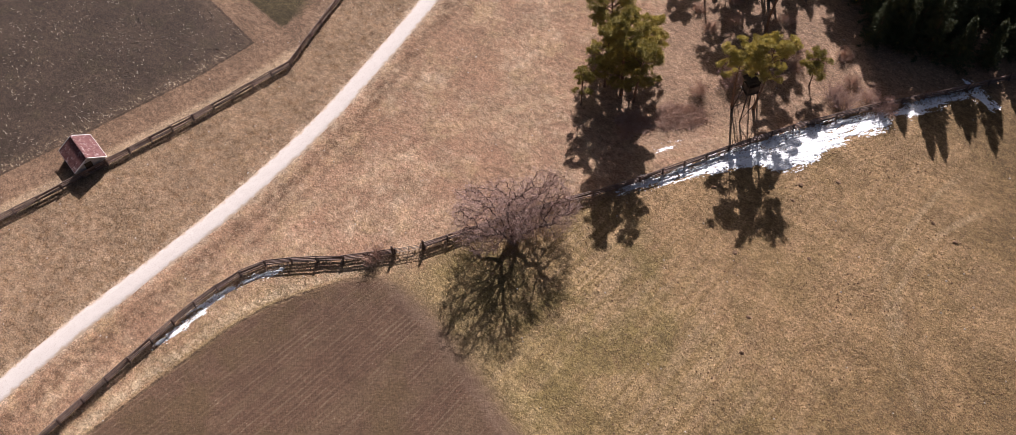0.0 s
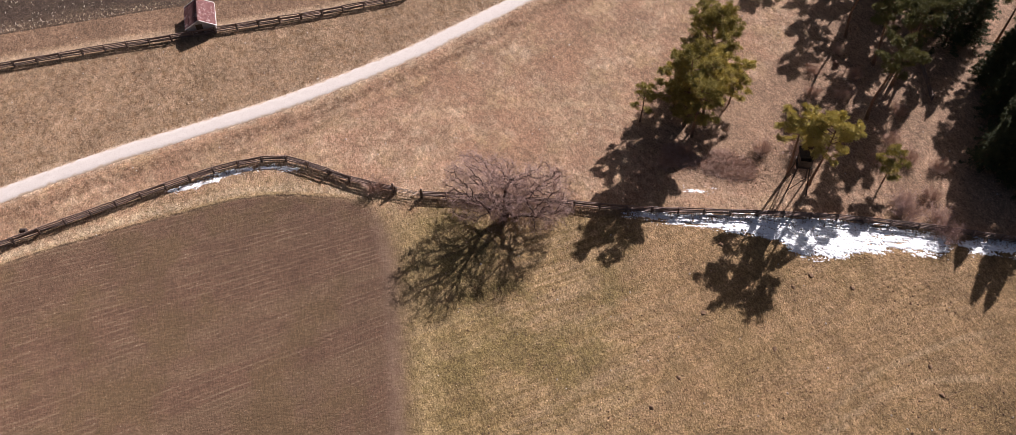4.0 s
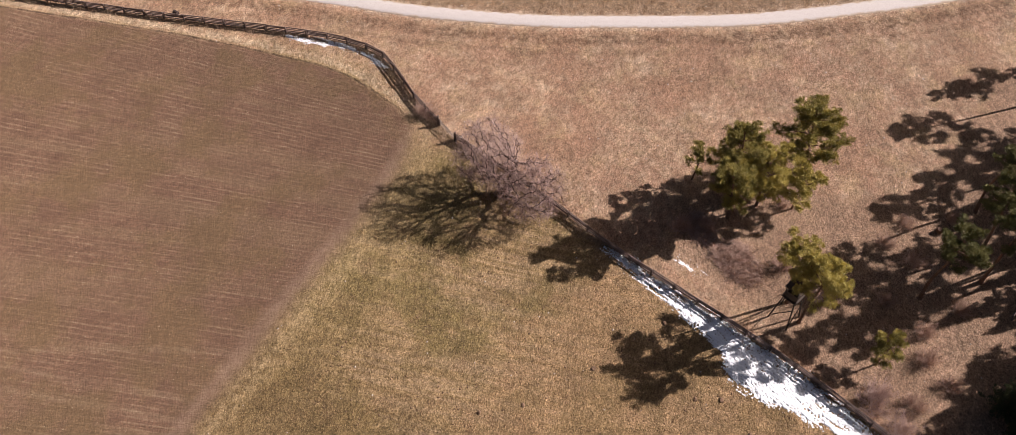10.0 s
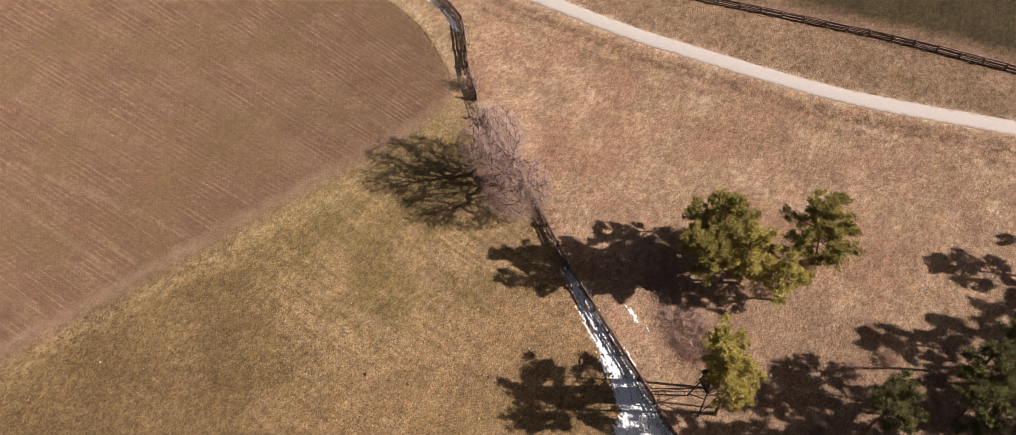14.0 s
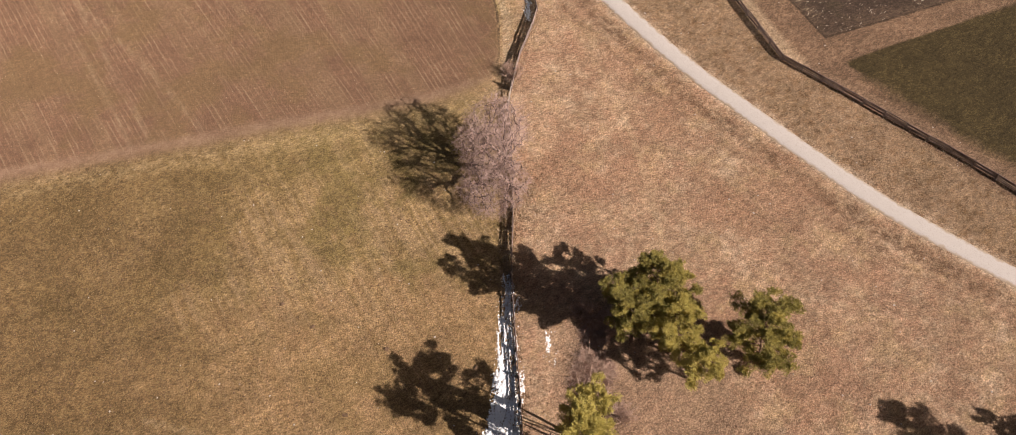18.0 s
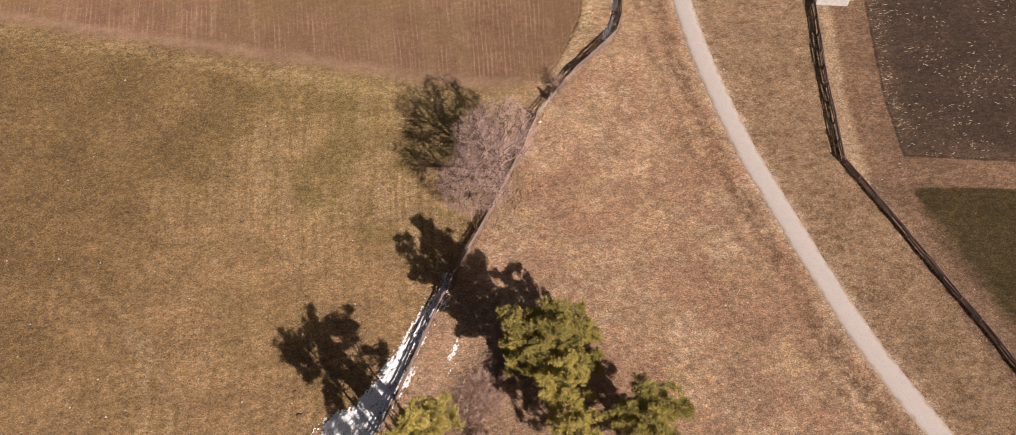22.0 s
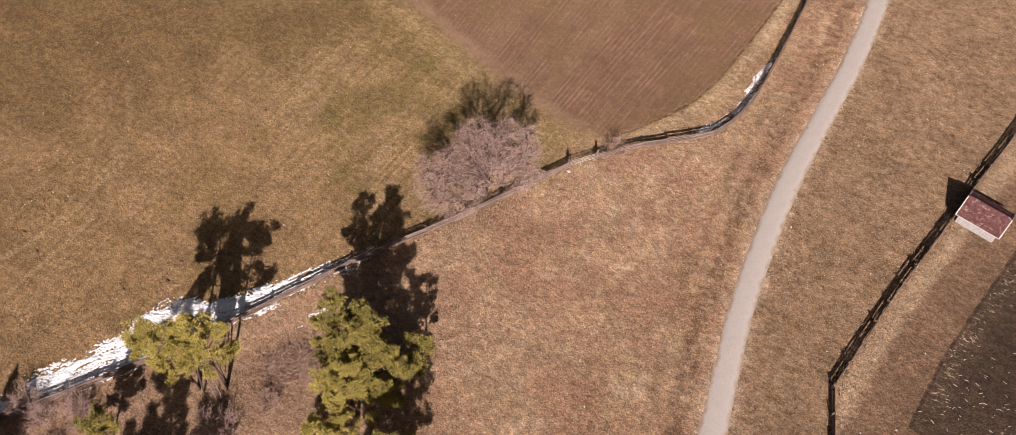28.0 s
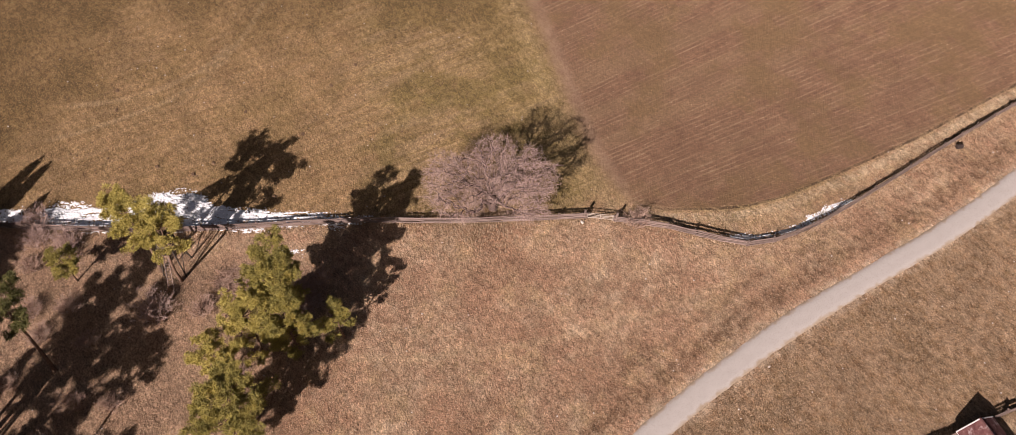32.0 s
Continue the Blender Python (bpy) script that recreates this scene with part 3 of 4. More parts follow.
def snow_patch(outline, label, thick=0.13, step=0.085, rough=0.76, seed=3, group="", low=0.1):
    """Old snow lying on the ground: a mound whose ragged rim dips under the grass."""
    px, py = [p[0] for p in outline], [p[1] for p in outline]
    X, Y = np.meshgrid(np.arange(min(px) - 1.2, max(px) + 1.2, step), np.arange(min(py) - 1.2, max(py) + 1.2, step))
    d = signed(X, Y, outline)
    N = np.zeros(X.shape)
    off = Vector((seed * 7.3, seed * 3.1, 0))
    near = np.argwhere((d > -1.1))
    far = max(outline, key=lambda p: math.hypot(p[0] - outline[0][0], p[1] - outline[0][1]))
    lay = Vector((far[0] - outline[0][0], far[1] - outline[0][1])).normalized()
    for i, j in near:
        q = Vector((X[i, j], Y[i, j], 0)) + off
        g = Vector(((q.x * lay.x + q.y * lay.y) * 0.42, (q.y * lay.x - q.x * lay.y) * 1.5, 0))
        N[i, j] = noise.noise(g) * 0.7 + noise.noise(g * 2.9) * 0.6 + noise.noise(q * 5.5) * 0.8
    h = np.clip(d, -2, 0.62) * 0.95 + N * rough * 1.15 - low
    Z = np.clip(h, -0.5, 0.7) * thick + 0.02 * N
    keep = (h > -0.45) & (d > -1.1)
    V, F, idx = [], [], -np.ones(X.shape, int)
    for i, j in np.argwhere(keep):
        idx[i, j] = len(V)
        V.append((X[i, j], Y[i, j], max(Z[i, j], -0.05)))
    a, b, c, e = idx[:-1, :-1], idx[:-1, 1:], idx[1:, 1:], idx[1:, :-1]
    ok = (a >= 0) & (b >= 0) & (c >= 0) & (e >= 0)
    F = np.stack([a[ok], b[ok], c[ok], e[ok]], -1).tolist()
    ob = new("snow_patch", mesh_from("snow_patch", V, F, M_SNOW, True))
    return tagged(ob, label, "snow", group, kind="stuff")


snow_patch([(3.6, 15.0), (6.4, 18.8), (9.6, 23.3), (12.2, 27.4), (14.2, 29.6), (17.2, 31.2), (18.6, 34.0), (19.6, 37.6), (20.6, 41.2), (23.8, 46.2),
            (21.6, 48.9), (18.6, 44.4), (16.8, 42.3), (13.1, 35.9), (9.4, 28.5), (6.2, 21.6), (3.7, 16.6)],
           "long patch of old melting snow beside the fence")
snow_patch([(22.6, 49.3), (24.6, 49.9), (26.6, 54.6), (28.6, 58.8), (27.2, 58.9), (24.8, 55.1)], "thin shaded strip of snow along the fence", 0.1, seed=8)
snow_patch([(27.0, 60.6), (28.6, 60.4), (32.4, 58.6), (32, 57.9), (29.0, 58.9)], "small shaded snow remnant near the spruces", 0.1, seed=11)
snow_patch([(-18.6, -20.3), (-20.3, -23.2), (-21.3, -27.6), (-21.1, -31), (-21.2, -36.4), (-21.9, -36), (-22.0, -31), (-22.1, -27.6), (-20.9, -22.6), (-18.9, -19.6)],
           "narrow strip of dirty snow under the fence", 0.12, 0.1, 0.7, seed=5, low=0.2)
snow_patch([(2.7, 23.3), (3.2, 23.5), (4.3, 25.2), (5.0, 27.0), (4.7, 27.1), (3.8, 25.4)], "small streak of leftover snow in the grass", 0.07, 0.06, 0.9, seed=15, low=0.5)

# ================= fences =================


def rail_mesh(seed):
    """A split board with a slight bow."""
    r = random.Random(seed)
    V, F = [], []
    xs = (-0.55, -0.2, 0.15, 0.55)
    for i, x in enumerate(xs):
        y, z, h, w = r.uniform(-0.015, 0.015), r.uniform(-0.025, 0.025), r.uniform(0.068, 0.084), r.uniform(0.038, 0.05)
        V += [(x, y - w, z - h), (x, y + w, z - h), (x, y + w * 0.7, z + h), (x, y - w * 0.7, z + h)]
        if i:
            b = 4 * i - 4
            F += [(b + k, b + (k + 1) % 4, b + 4 + (k + 1) % 4, b + 4 + k) for k in range(4)]
    F += [(3, 2, 1, 0), (12, 13, 14, 15)]
    return mesh_from("rail", V, F, M_FENCE)


def post_mesh(seed, height=1.06):
    r = random.Random(seed)
    V, F = [], []
    lean = Vector((r.uniform(-0.06, 0.06), r.uniform(-0.06, 0.06), 0))
    tube(V, F, [Vector((0, 0, -0.15)), lean * 0.4 + Vector((0, 0, height * 0.5)), lean + Vector((0, 0, height * r.uniform(0.94, 1.04))),
                lean + Vector((0, 0, height * 1.07))], [0.13, 0.12, 0.11, 0.06], 7)
    return mesh_from("post", V, F, M_POST)


RAILS = [rail_mesh(s) for s in range(6)]
POSTS = [post_mesh(s) for s in range(6)]


def fence(path, label, spacing=3.1, rails=(0.2, 0.46, 0.72, 0.97), seed=1, group="field fences"):
    r = random.Random(seed)
    pts = smooth_line(path, spacing)
    root = tagged(new("rail_fence"), label, "fence", group)
    root.location = pts[0]
    o = pts[0]
    for i, p in enumerate(pts):
        ob = new("post", POSTS[r.randrange(6)])
        ob.parent = root
        ob.location = p - o
        ob.rotation_euler = (0, 0, r.uniform(0, 6.28))
        if i == len(pts) - 1:
            break
        q = pts[i + 1]
        d = q - p
        turn = math.atan2(d.y, d.x)
        side = Vector((-d.y, d.x, 0)).normalized() * 0.13
        for k, z in enumerate(rails):
            ra = new("rail", RAILS[r.randrange(6)])
            ra.parent = root
            ra.location = (p + q) / 2 - o + side * 0.9 + Vector((0, 0, z + r.uniform(-0.05, 0.05)))
            ra.rotation_euler = (r.gauss(0, 0.12), r.gauss(0, 0.014), turn + r.gauss(0, 0.008))
            ra.scale = (d.length * r.uniform(0.98, 1.06), 1, 1)
    return root


fence(FENCE_WEST, "weathered wooden rail fence curving along the sown field", seed=1)
fence(FENCE_EAST, "weathered wooden rail fence passing under the bare tree", seed=2)
fence(FENCE_FAR, "weathered wooden rail fence beside the small hut", seed=3)
fence(FENCE_FAR2, "weathered wooden rail fence running along the green field", seed=4)
fence([(2.2, 61.2), (-3.6, 64.0)], "short piece of wooden rail fence among the trees", 2.9, seed=6)

# gate between the two fence ends
gate = tagged(new("field_gate"), "closed pale weathered field gate of wooden bars", "gate")
g0, g1 = Vector((-10.5, -9.8, 0)), Vector((-8.5, -7.1, 0))
gate.location = (g0 + g1) / 2
gl = (g1 - g0).length - 0.3
gate.rotation_euler = (0, 0, math.atan2((g1 - g0).y, (g1 - g0).x))
bar = box(gl, 0.04, 0.075, bevel=0.008)
bar_me = bpy.data.meshes.new("bar")
bar.to_mesh(bar_me)
bar.free()
bar_me.materials.append(M_GATE)
for z in (0.2, 0.46, 0.72, 0.98):
    ob = part("bar", bar_me, M_GATE, gate)
    ob.location = (0, 0, z)
for x in (-gl / 2 + 0.06, 0, gl / 2 - 0.06):
    part("upright", box(0.09, 0.05, 1.05, (x, 0.05, 0.58), 0.008), M_GATE, gate)
diag = part("brace", box(gl * 1.02, 0.04, 0.08, bevel=0.008), M_GATE, gate)
diag.location = (0, 0.1, 0.6)
diag.rotation_euler = (0, math.atan2(0.75, gl), 0)
for p, label in ((g0, "tall dark wooden gate post"), (g1, "tall dark wooden gate post")):
    gp = tagged(new("gate_post", post_mesh(91, 1.5)), label, "gate post", "gate posts")
    gp.location = p + (p - gate.location).normalized() * 0.16
    gp.scale = (1.35, 1.35, 1.0)
stone = bmesh.new()
bmesh.ops.create_icosphere(stone, subdivisions=2, radius=0.22)
for v in stone.verts:
    v.co = Vector((v.co.x * 1.2, v.co.y * 0.9, max(v.co.z * 0.6, -0.1))) * (1 + 0.25 * noise.noise(v.co * 3))
me = bpy.data.meshes.new("stone")
stone.to_mesh(me)
stone.free()
me.materials.append(M_STONE)
tagged(new("stone", me), "pale boulder lying in the grass beside the gate", "stone").location = (-8.9, -6.4, 0.1)

# ================= hut =================


def hut():
    root = tagged(new("field_hut"), "small pale grey board hut with a rusty red gable roof", "hut")
    # x runs along the ridge, away from the fence
    L, HW, EAVE, RIDGE = 4.4, 2.0, 1.35, 2.55
    n = 14
    for s in (-1, 1):
        for k in range(n):
            w = L / n
            part("wall_board", box(w - 0.015, 0.04, EAVE + 0.12, (-L / 2 + w * (k + 0.5), s * HW, (EAVE + 0.12) / 2 - 0.05), 0.004), M_PLANK, root)
    m = 12
    for s in (-1, 1):
        for k in range(m):
            w = 2 * HW / m
            y = -HW + w * (k + 0.5)
            top = RIDGE - (RIDGE - EAVE) * abs(y) / HW - 0.06
            part("gable_board", box(0.04, w - 0.015, top + 0.05, (s * (L / 2 + 0.02), y, top / 2 - 0.02), 0.004), M_PLANK, root)
    ang = math.atan2(RIDGE - EAVE, HW)
    over = 0.16
    ln = math.hypot(RIDGE - EAVE, HW) + over
    for s in (-1, 1):
        slab = part("roof_slope", box(L + 0.7, ln, 0.05, bevel=0.006), M_DARKWOOD, root)
        mid = Vector((0, s * (HW + over * math.cos(ang)) / 2, (RIDGE + EAVE - over * math.sin(ang)) / 2 + 0.04))
        slab.location = mid
        slab.rotation_euler = (-s * ang, 0, 0)
        rows, cols = 9, 15
        tw, tl = (L + 0.66) / cols, ln / rows
        bm = box(tw - 0.004, tl + 0.05, 0.03, bevel=0.004)
        tile = bpy.data.meshes.new("roof_tile")
        bm.to_mesh(tile)
        bm.free()
        tile.materials.append(M_ROOF)
        for a in range(rows):
            for b in range(cols):
                t = part("roof_tile", tile, M_ROOF, slab)
                t.location = (-(L + 0.66) / 2 + tw * (b + 0.5), -ln / 2 + tl * (a + 0.5), 0.045 + 0.006 * ((a * 7 + b * 3) % 3))
                t.rotation_euler = (s * 0.05, 0, 0.01 * ((a * 5 + b) % 3 - 1))
        for e in (-1, 1):
            v = part("verge_board", box(0.13, ln + 0.02, 0.1, (e * (L / 2 + 0.37), 0, 0.045), 0.01), M_TRIM, slab, "pale verge board")
        part("eave_board", box(L + 0.86, 0.12, 0.08, (0, s * (ln / 2 + 0.03), 0.01), 0.01), M_TRIM, slab)
    part("ridge_cap", box(L + 0.8, 0.24, 0.07, (0, 0, RIDGE + 0.15), 0.02), M_ROOF, root)
    d = part("door", box(0.05, 0.95, 1.7, (-L / 2 - 0.07, 0.2, 0.86), 0.01), M_DARKWOOD, root, "dark board door")
    part("door_handle", box(0.05, 0.03, 0.16, (-L / 2 - 0.12, 0.55, 0.95), 0.008), M_RUBBER, d)
    root.location = (-52.0, -26.0, 0)
    root.rotation_euler = (0, 0, math.atan2(0.68, -4.75))
    return root


hut()

# ================= plants =================


def wiggle(r, p, d, length, steps, bend, up=0.0):
    """A crooked line from p along d."""
    pts = [p.copy()]
    d = d.normalized()
    for _ in range(steps):
        d = (d + Vector((r.gauss(0, bend), r.gauss(0, bend), r.gauss(0, bend) + up))).normalized()
        pts.append(pts[-1] + d * (length / steps))
    return pts, d


def needle_mesh(name, centres, axes, per, size, width, material, seed):
    """Tufts of narrow four-cornered needles: per of them round each centre, spread about its axis."""
    dice = np.random.default_rng(seed)
    C, A = np.repeat(np.array(centres), per, 0), np.repeat(np.array(axes), per, 0)
    n = len(C)
    D = dice.normal(0, 1, (n, 3)) * (1, 1, 0.7) + A
    D /= np.linalg.norm(D, axis=1)[:, None]
    S = np.cross(D, dice.normal(0, 1, (n, 3)))
    S *= (width * dice.uniform(0.7, 1.3, n) / np.linalg.norm(S, axis=1))[:, None]
    L = size * dice.uniform(0.7, 1.15, n)[:, None]
    quad = np.stack([C + D * L * 0.06, C + D * L * 0.5 + S, C + D * L, C + D * L * 0.5 - S], 1)
    me = bpy.data.meshes.new(name)
    me.vertices.add(n * 4)
    me.vertices.foreach_set("co", quad.astype(np.float32).ravel())
    me.loops.add(n * 4)
    me.loops.foreach_set("vertex_index", np.arange(n * 4, dtype=np.int32))
    me.polygons.add(n)
    me.polygons.foreach_set("loop_start", np.arange(0, n * 4, 4, dtype=np.int32))
    me.materials.append(material)
    me.update(calc_edges=True)
    return me


def pine(seed, height, lean, crown_from, spread, needles, density=1.0, bulge=0.5):
    """A pine: bare crooked trunk, dead stubs below, and upturned limbs that carry separate pads of needle tufts."""
    r = random.Random(seed)
    TV, TF, limbs, centres, axes = [], [], [], [], []
    n = 9
    sway = Vector((r.uniform(-1, 1), r.uniform(-1, 1), 0)) * 0.03 * height
    pts = [Vector((lean[0] * (i / n) ** 1.2, lean[1] * (i / n) ** 1.2, height * i / n - (0.2 if i == 0 else 0))) + sway * (math.sin(i / n * 5 + seed) - math.sin(seed)) for i in range(n + 1)]
    rad = [(0.0155 * height) * (1 - 0.86 * i / n) + 0.02 for i in range(n + 1)]
    rad[0] *= 1.35
    tube(TV, TF, pts, rad, 8)
    for k in range(5):
        x = r.uniform(0.5 * crown_from, crown_from) * n
        i = min(int(x), n - 1)
        w = r.uniform(0, 6.28)
        stub, _e = wiggle(r, pts[i].lerp(pts[i + 1], x - i), Vector((math.cos(w), math.sin(w), 0.1)), r.uniform(0.5, 1.4), 3, 0.15)
        tube(TV, TF, stub, [0.03, 0.024, 0.016, 0.008], 4, False)

    def pad(c, size, up):
        for _ in range(int(24 * size * size / 0.3) + 8):
            d = Vector((r.gauss(0, 1), r.gauss(0, 1), r.gauss(0, 1))).normalized() * r.random() ** 0.4
            centres.append((c.x + d.x * size, c.y + d.y * size, c.z + d.z * size * 0.6))
            axes.append((d.x * 0.8 + up.x * 0.3, d.y * 0.8 + up.y * 0.3, d.z * 0.6 + 0.55))

    count = int(15 * density)
    for k in range(count):
        t = crown_from + (1 - crown_from) * ((k + r.random()) / count)
        x = t * n
        i = min(int(x), n - 1)
        p = pts[i].lerp(pts[i + 1], x - i)
        u = (t - crown_from) / (1 - crown_from)
        reach = spread * (0.3 + 0.75 * math.sin(math.pi * min(1.0, 0.12 + 0.86 * u ** (1.0 + bulge * 0.4)))) * r.uniform(0.6, 1.1)
        w = k * 2.4 + r.uniform(-0.5, 0.5)
        d = Vector((math.cos(w), math.sin(w), r.uniform(-0.1, 0.3) + 0.45 * u))
        LV, LF = [], []
        lp, ld = wiggle(r, p, d, reach, 5, 0.16, 0.05)
        lr = 0.028 + 0.012 * reach
        tube(LV, LF, lp, [lr * (1 - 0.75 * q / 5) for q in range(6)], 5)
        pads = 3 + round(3.0 * reach * (0.6 + 0.4 * min(1.0, u * 2.2)))
        for q in range(pads):
            s = 1.0 if q == 0 else r.uniform(0.3, 1.0)
            i2 = min(int(s * 5), 4)
            b = lp[i2].lerp(lp[i2 + 1], s * 5 - i2)
            sd = (ld + Vector((r.gauss(0, 0.9), r.gauss(0, 0.9), r.gauss(0.25, 0.3)))).normalized()
            e = b + sd * (0.25 if q == 0 else r.uniform(0.4, 0.95) * (0.5 + 0.13 * spread))
            tube(LV, LF, [b, e], [0.02, 0.008], 3, False)
            pad(e, r.uniform(0.2, 0.42) * (0.72 + 0.1 * spread), sd)
        limbs.append(mesh_from("limb", LV, LF, M_PINEBARK))
    pad(pts[-1] + Vector((0, 0, 0.1)), 0.5, Vector((0, 0, 1)))
    return [mesh_from("trunk", TV, TF, M_PINEBARK, True), needle_mesh("crown", centres, axes, 10, 0.32, 0.022, needles, seed)] + limbs


def spruce(seed, height, spread, needles):
    """A pointed spruce with drooping tiers of boughs that end in ragged tips."""
    r = random.Random(seed)
    TV, TF, LV, LF, centres, axes = [], [], [], [], [], []
    pts = [Vector((0, 0, height * i / 6 - (0.2 if i == 0 else 0))) for i in range(7)]
    tube(TV, TF, pts, [0.016 * height * (1 - 0.92 * i / 6) + 0.015 for i in range(7)], 7)
    k, z = 0, height * 0.08
    while z < height * 0.97:
        u = z / height
        reach = spread * (1 - u) ** 1.05 * r.uniform(0.62, 1.2) + 0.15
        w = k * 2.4 + r.uniform(-0.4, 0.4)
        d = Vector((math.cos(w), math.sin(w), -0.22 + 0.5 * u))
        lp, ld = wiggle(r, Vector((0, 0, z)), d, reach, 4, 0.07, 0.02)
        tube(LV, LF, lp, [0.035 * (1 - 0.2 * q) for q in range(5)], 4, False)
        side = Vector((-ld.y, ld.x, 0))
        for q in range(int(5 + 8 * reach)):
            s = r.uniform(0.1, 1.0)
            i2 = min(int(s * 4), 3)
            b = lp[i2].lerp(lp[i2 + 1], s * 4 - i2) + side * r.gauss(0, 0.22 * reach * (1.05 - s)) + Vector((0, 0, -0.12 * r.random()))
            centres.append(tuple(b))
            axes.append((ld.x * 1.3, ld.y * 1.3, -0.35))
        z += height * 0.0075 * r.uniform(0.7, 1.3) * (1.2 - 0.5 * u)
        k += 1
    for q in range(10):
        centres.append((0, 0, height * (0.96 + 0.004 * q)))
        axes.append((0, 0, 2.2))
    return [mesh_from("trunk", TV, TF, M_PINEBARK, True), mesh_from("bough_frame", LV, LF, M_PINEBARK), needle_mesh("crown", centres, axes, 9, 0.42, 0.035, needles, seed)]


def plant(name, meshes, at, turn=0.0, scale=1.0, label="", category="tree", group="", squash=None):
    root = tagged(new(name), label, category, group)
    if squash:
        w, *k = squash
        m4 = Matrix.Rotation(w, 4, "Z") @ Matrix.Diagonal((*k, 1)) @ Matrix.Rotation(-w, 4, "Z")
        for m in meshes:
            m.transform(m4)
    for m in meshes:
        ob = new(m.name.split(".")[0], m)
        ob.parent = root
    root.matrix_basis = Matrix.Translation((at[0], at[1], 0)) @ Matrix.Rotation(turn, 4, "Z") @ Matrix.Diagonal((scale, scale, scale, 1))
    return root


# clump beside the fence
for seed, at, h, lean, start, spread, needles, dens, label in (
        (11, (-4.5, 28.6), 11.2, (2.0, -1.2), 0.36, 2.9, M_PINE, 1.5, "leaning pine with a pale bare trunk in the clump"),
        (12, (-6.6, 28.6), 13.3, (0.1, -0.7), 0.14, 3.5, M_PINE, 2.3, "tallest dark green pine in the clump"),
        (13, (-7.2, 31.8), 10.0, (0.1, -0.3), 0.22, 3.2, M_YPINE, 1.8, "yellow-green bushy pine in the clump"),
        (14, (-15.2, 37.3), 10.2, (0.0, -1.0), 0.04, 4.0, M_PINE, 2.7, "broad green pine standing apart on the meadow"),
        (15, (-9.4, 23.6), 6.2, (0.1, 0.1), 0.3, 1.7, M_PINE, 0.6, "small slender pine at the rim of the clump"),
        (16, (-7.8, 36.1), 6.8, (0.0, 0.1), 0.25, 2.5, M_YPINE, 1.2, "low leaning yellow-green pine in the clump"),
        (18, (-9.2, 28.4), 9.6, (0.2, 0.2), 0.2, 2.8, M_PINE, 1.5, "dark slender pine in the clump")):
    plant("pine_tree", pine(seed, h, lean, start, spread, needles, dens), at, label=label, group="pines by the fence")
# pair by the hunting hide
plant("pine_tree", pine(21, 11.2, (0.5, 0.7), 0.56, 3.5, M_YPINE, 1.65), (8.3, 37.9), label="yellow-green pine leaning over the hunting hide", group="pines by the fence")
plant("pine_tree", pine(22, 10.8, (-0.3, -0.3), 0.56, 2.6, M_YPINE, 1.25), (6.0, 36.4), label="slim pine with bare trunk beside the hunting hide", group="pines by the fence")
# pines of the wood
WOODP = [pine(31, 12.4, (0.8, 0.5), 0.70, 2.2, M_DPINE, 0.9), pine(32, 13.4, (0.6, -0.3), 0.6, 3.0, M_DPINE, 1.1), pine(33, 13.6, (0.6, 0.4), 0.6, 2.8, M_DPINE, 1.2),
         pine(34, 12.2, (-0.8, 0.7), 0.55, 2.9, M_DPINE, 1.2)]
for k, at, turn, s, label in (
        (0, (-12.8, 58.0), 0, 1.0, "lone tall pine with a long slender bare trunk"),
        (1, (1.7, 51.2), 0.0, 1.0, "dark flat-topped pine at the edge of the wood"),
        (2, (-2.2, 58.0), 0.4, 1.0, "tall pine at the edge of the wood"), (3, (-6.6, 58.2), 2.0, 1.05, "tall pine at the edge of the wood"),
        (2, (0.8, 74.5), 3.0, 1.0, "tall pine inside the wood"), (3, (-17.6, 68.6), 4.0, 1.0, "tall pine inside the wood"),
        (3, (-34.3, 67.0), 1.0, 1.0, "tall pine at the edge of the wood"), (2, (-40.5, 66.6), 5.2, 0.62, "tall pine at the edge of the wood"),
        (2, (-29.5, 77), 2.6, 0.95, "tall pine inside the wood"), (2, (-46.5, 75.5), 2.2, 0.95, "tall pine at the edge of the wood"),
        (1, (-4.6, 63.0), 1.2, 1.05, "dark pine at the edge of the wood"), (3, (-3.5, 76.5), 3.3, 1.0, "tall pine inside the wood"),
        (2, (-9, 67), 0.9, 1.0, "tall pine inside the wood"), (3, (-16, 71), 5.5, 1.0, "tall pine inside the wood"),
        (1, (-35, 77), 2.5, 1.1, "dark pine inside the wood"),
        
        (3, (-7.2, 63.4), 4.4, 1.05, "tall pine inside the wood"), (1, (-13.2, 65.2), 5.0, 1.05, "dark pine inside the wood"),
        (3, (-21.5, 66.4), 1.7, 1.05, "tall pine inside the wood"), (1, (-27.5, 72.5), 3.8, 1.0, "dark pine inside the wood"),
        ):
    plant("pine_tree", WOODP[k], at, turn, s, label, group="pines of the wood")
SPR = [spruce(41, 13.0, 3.5, M_SPRUCE), spruce(42, 14.8, 3.8, M_SPRUCE), spruce(43, 10.6, 3.0, M_SPRUCE)]
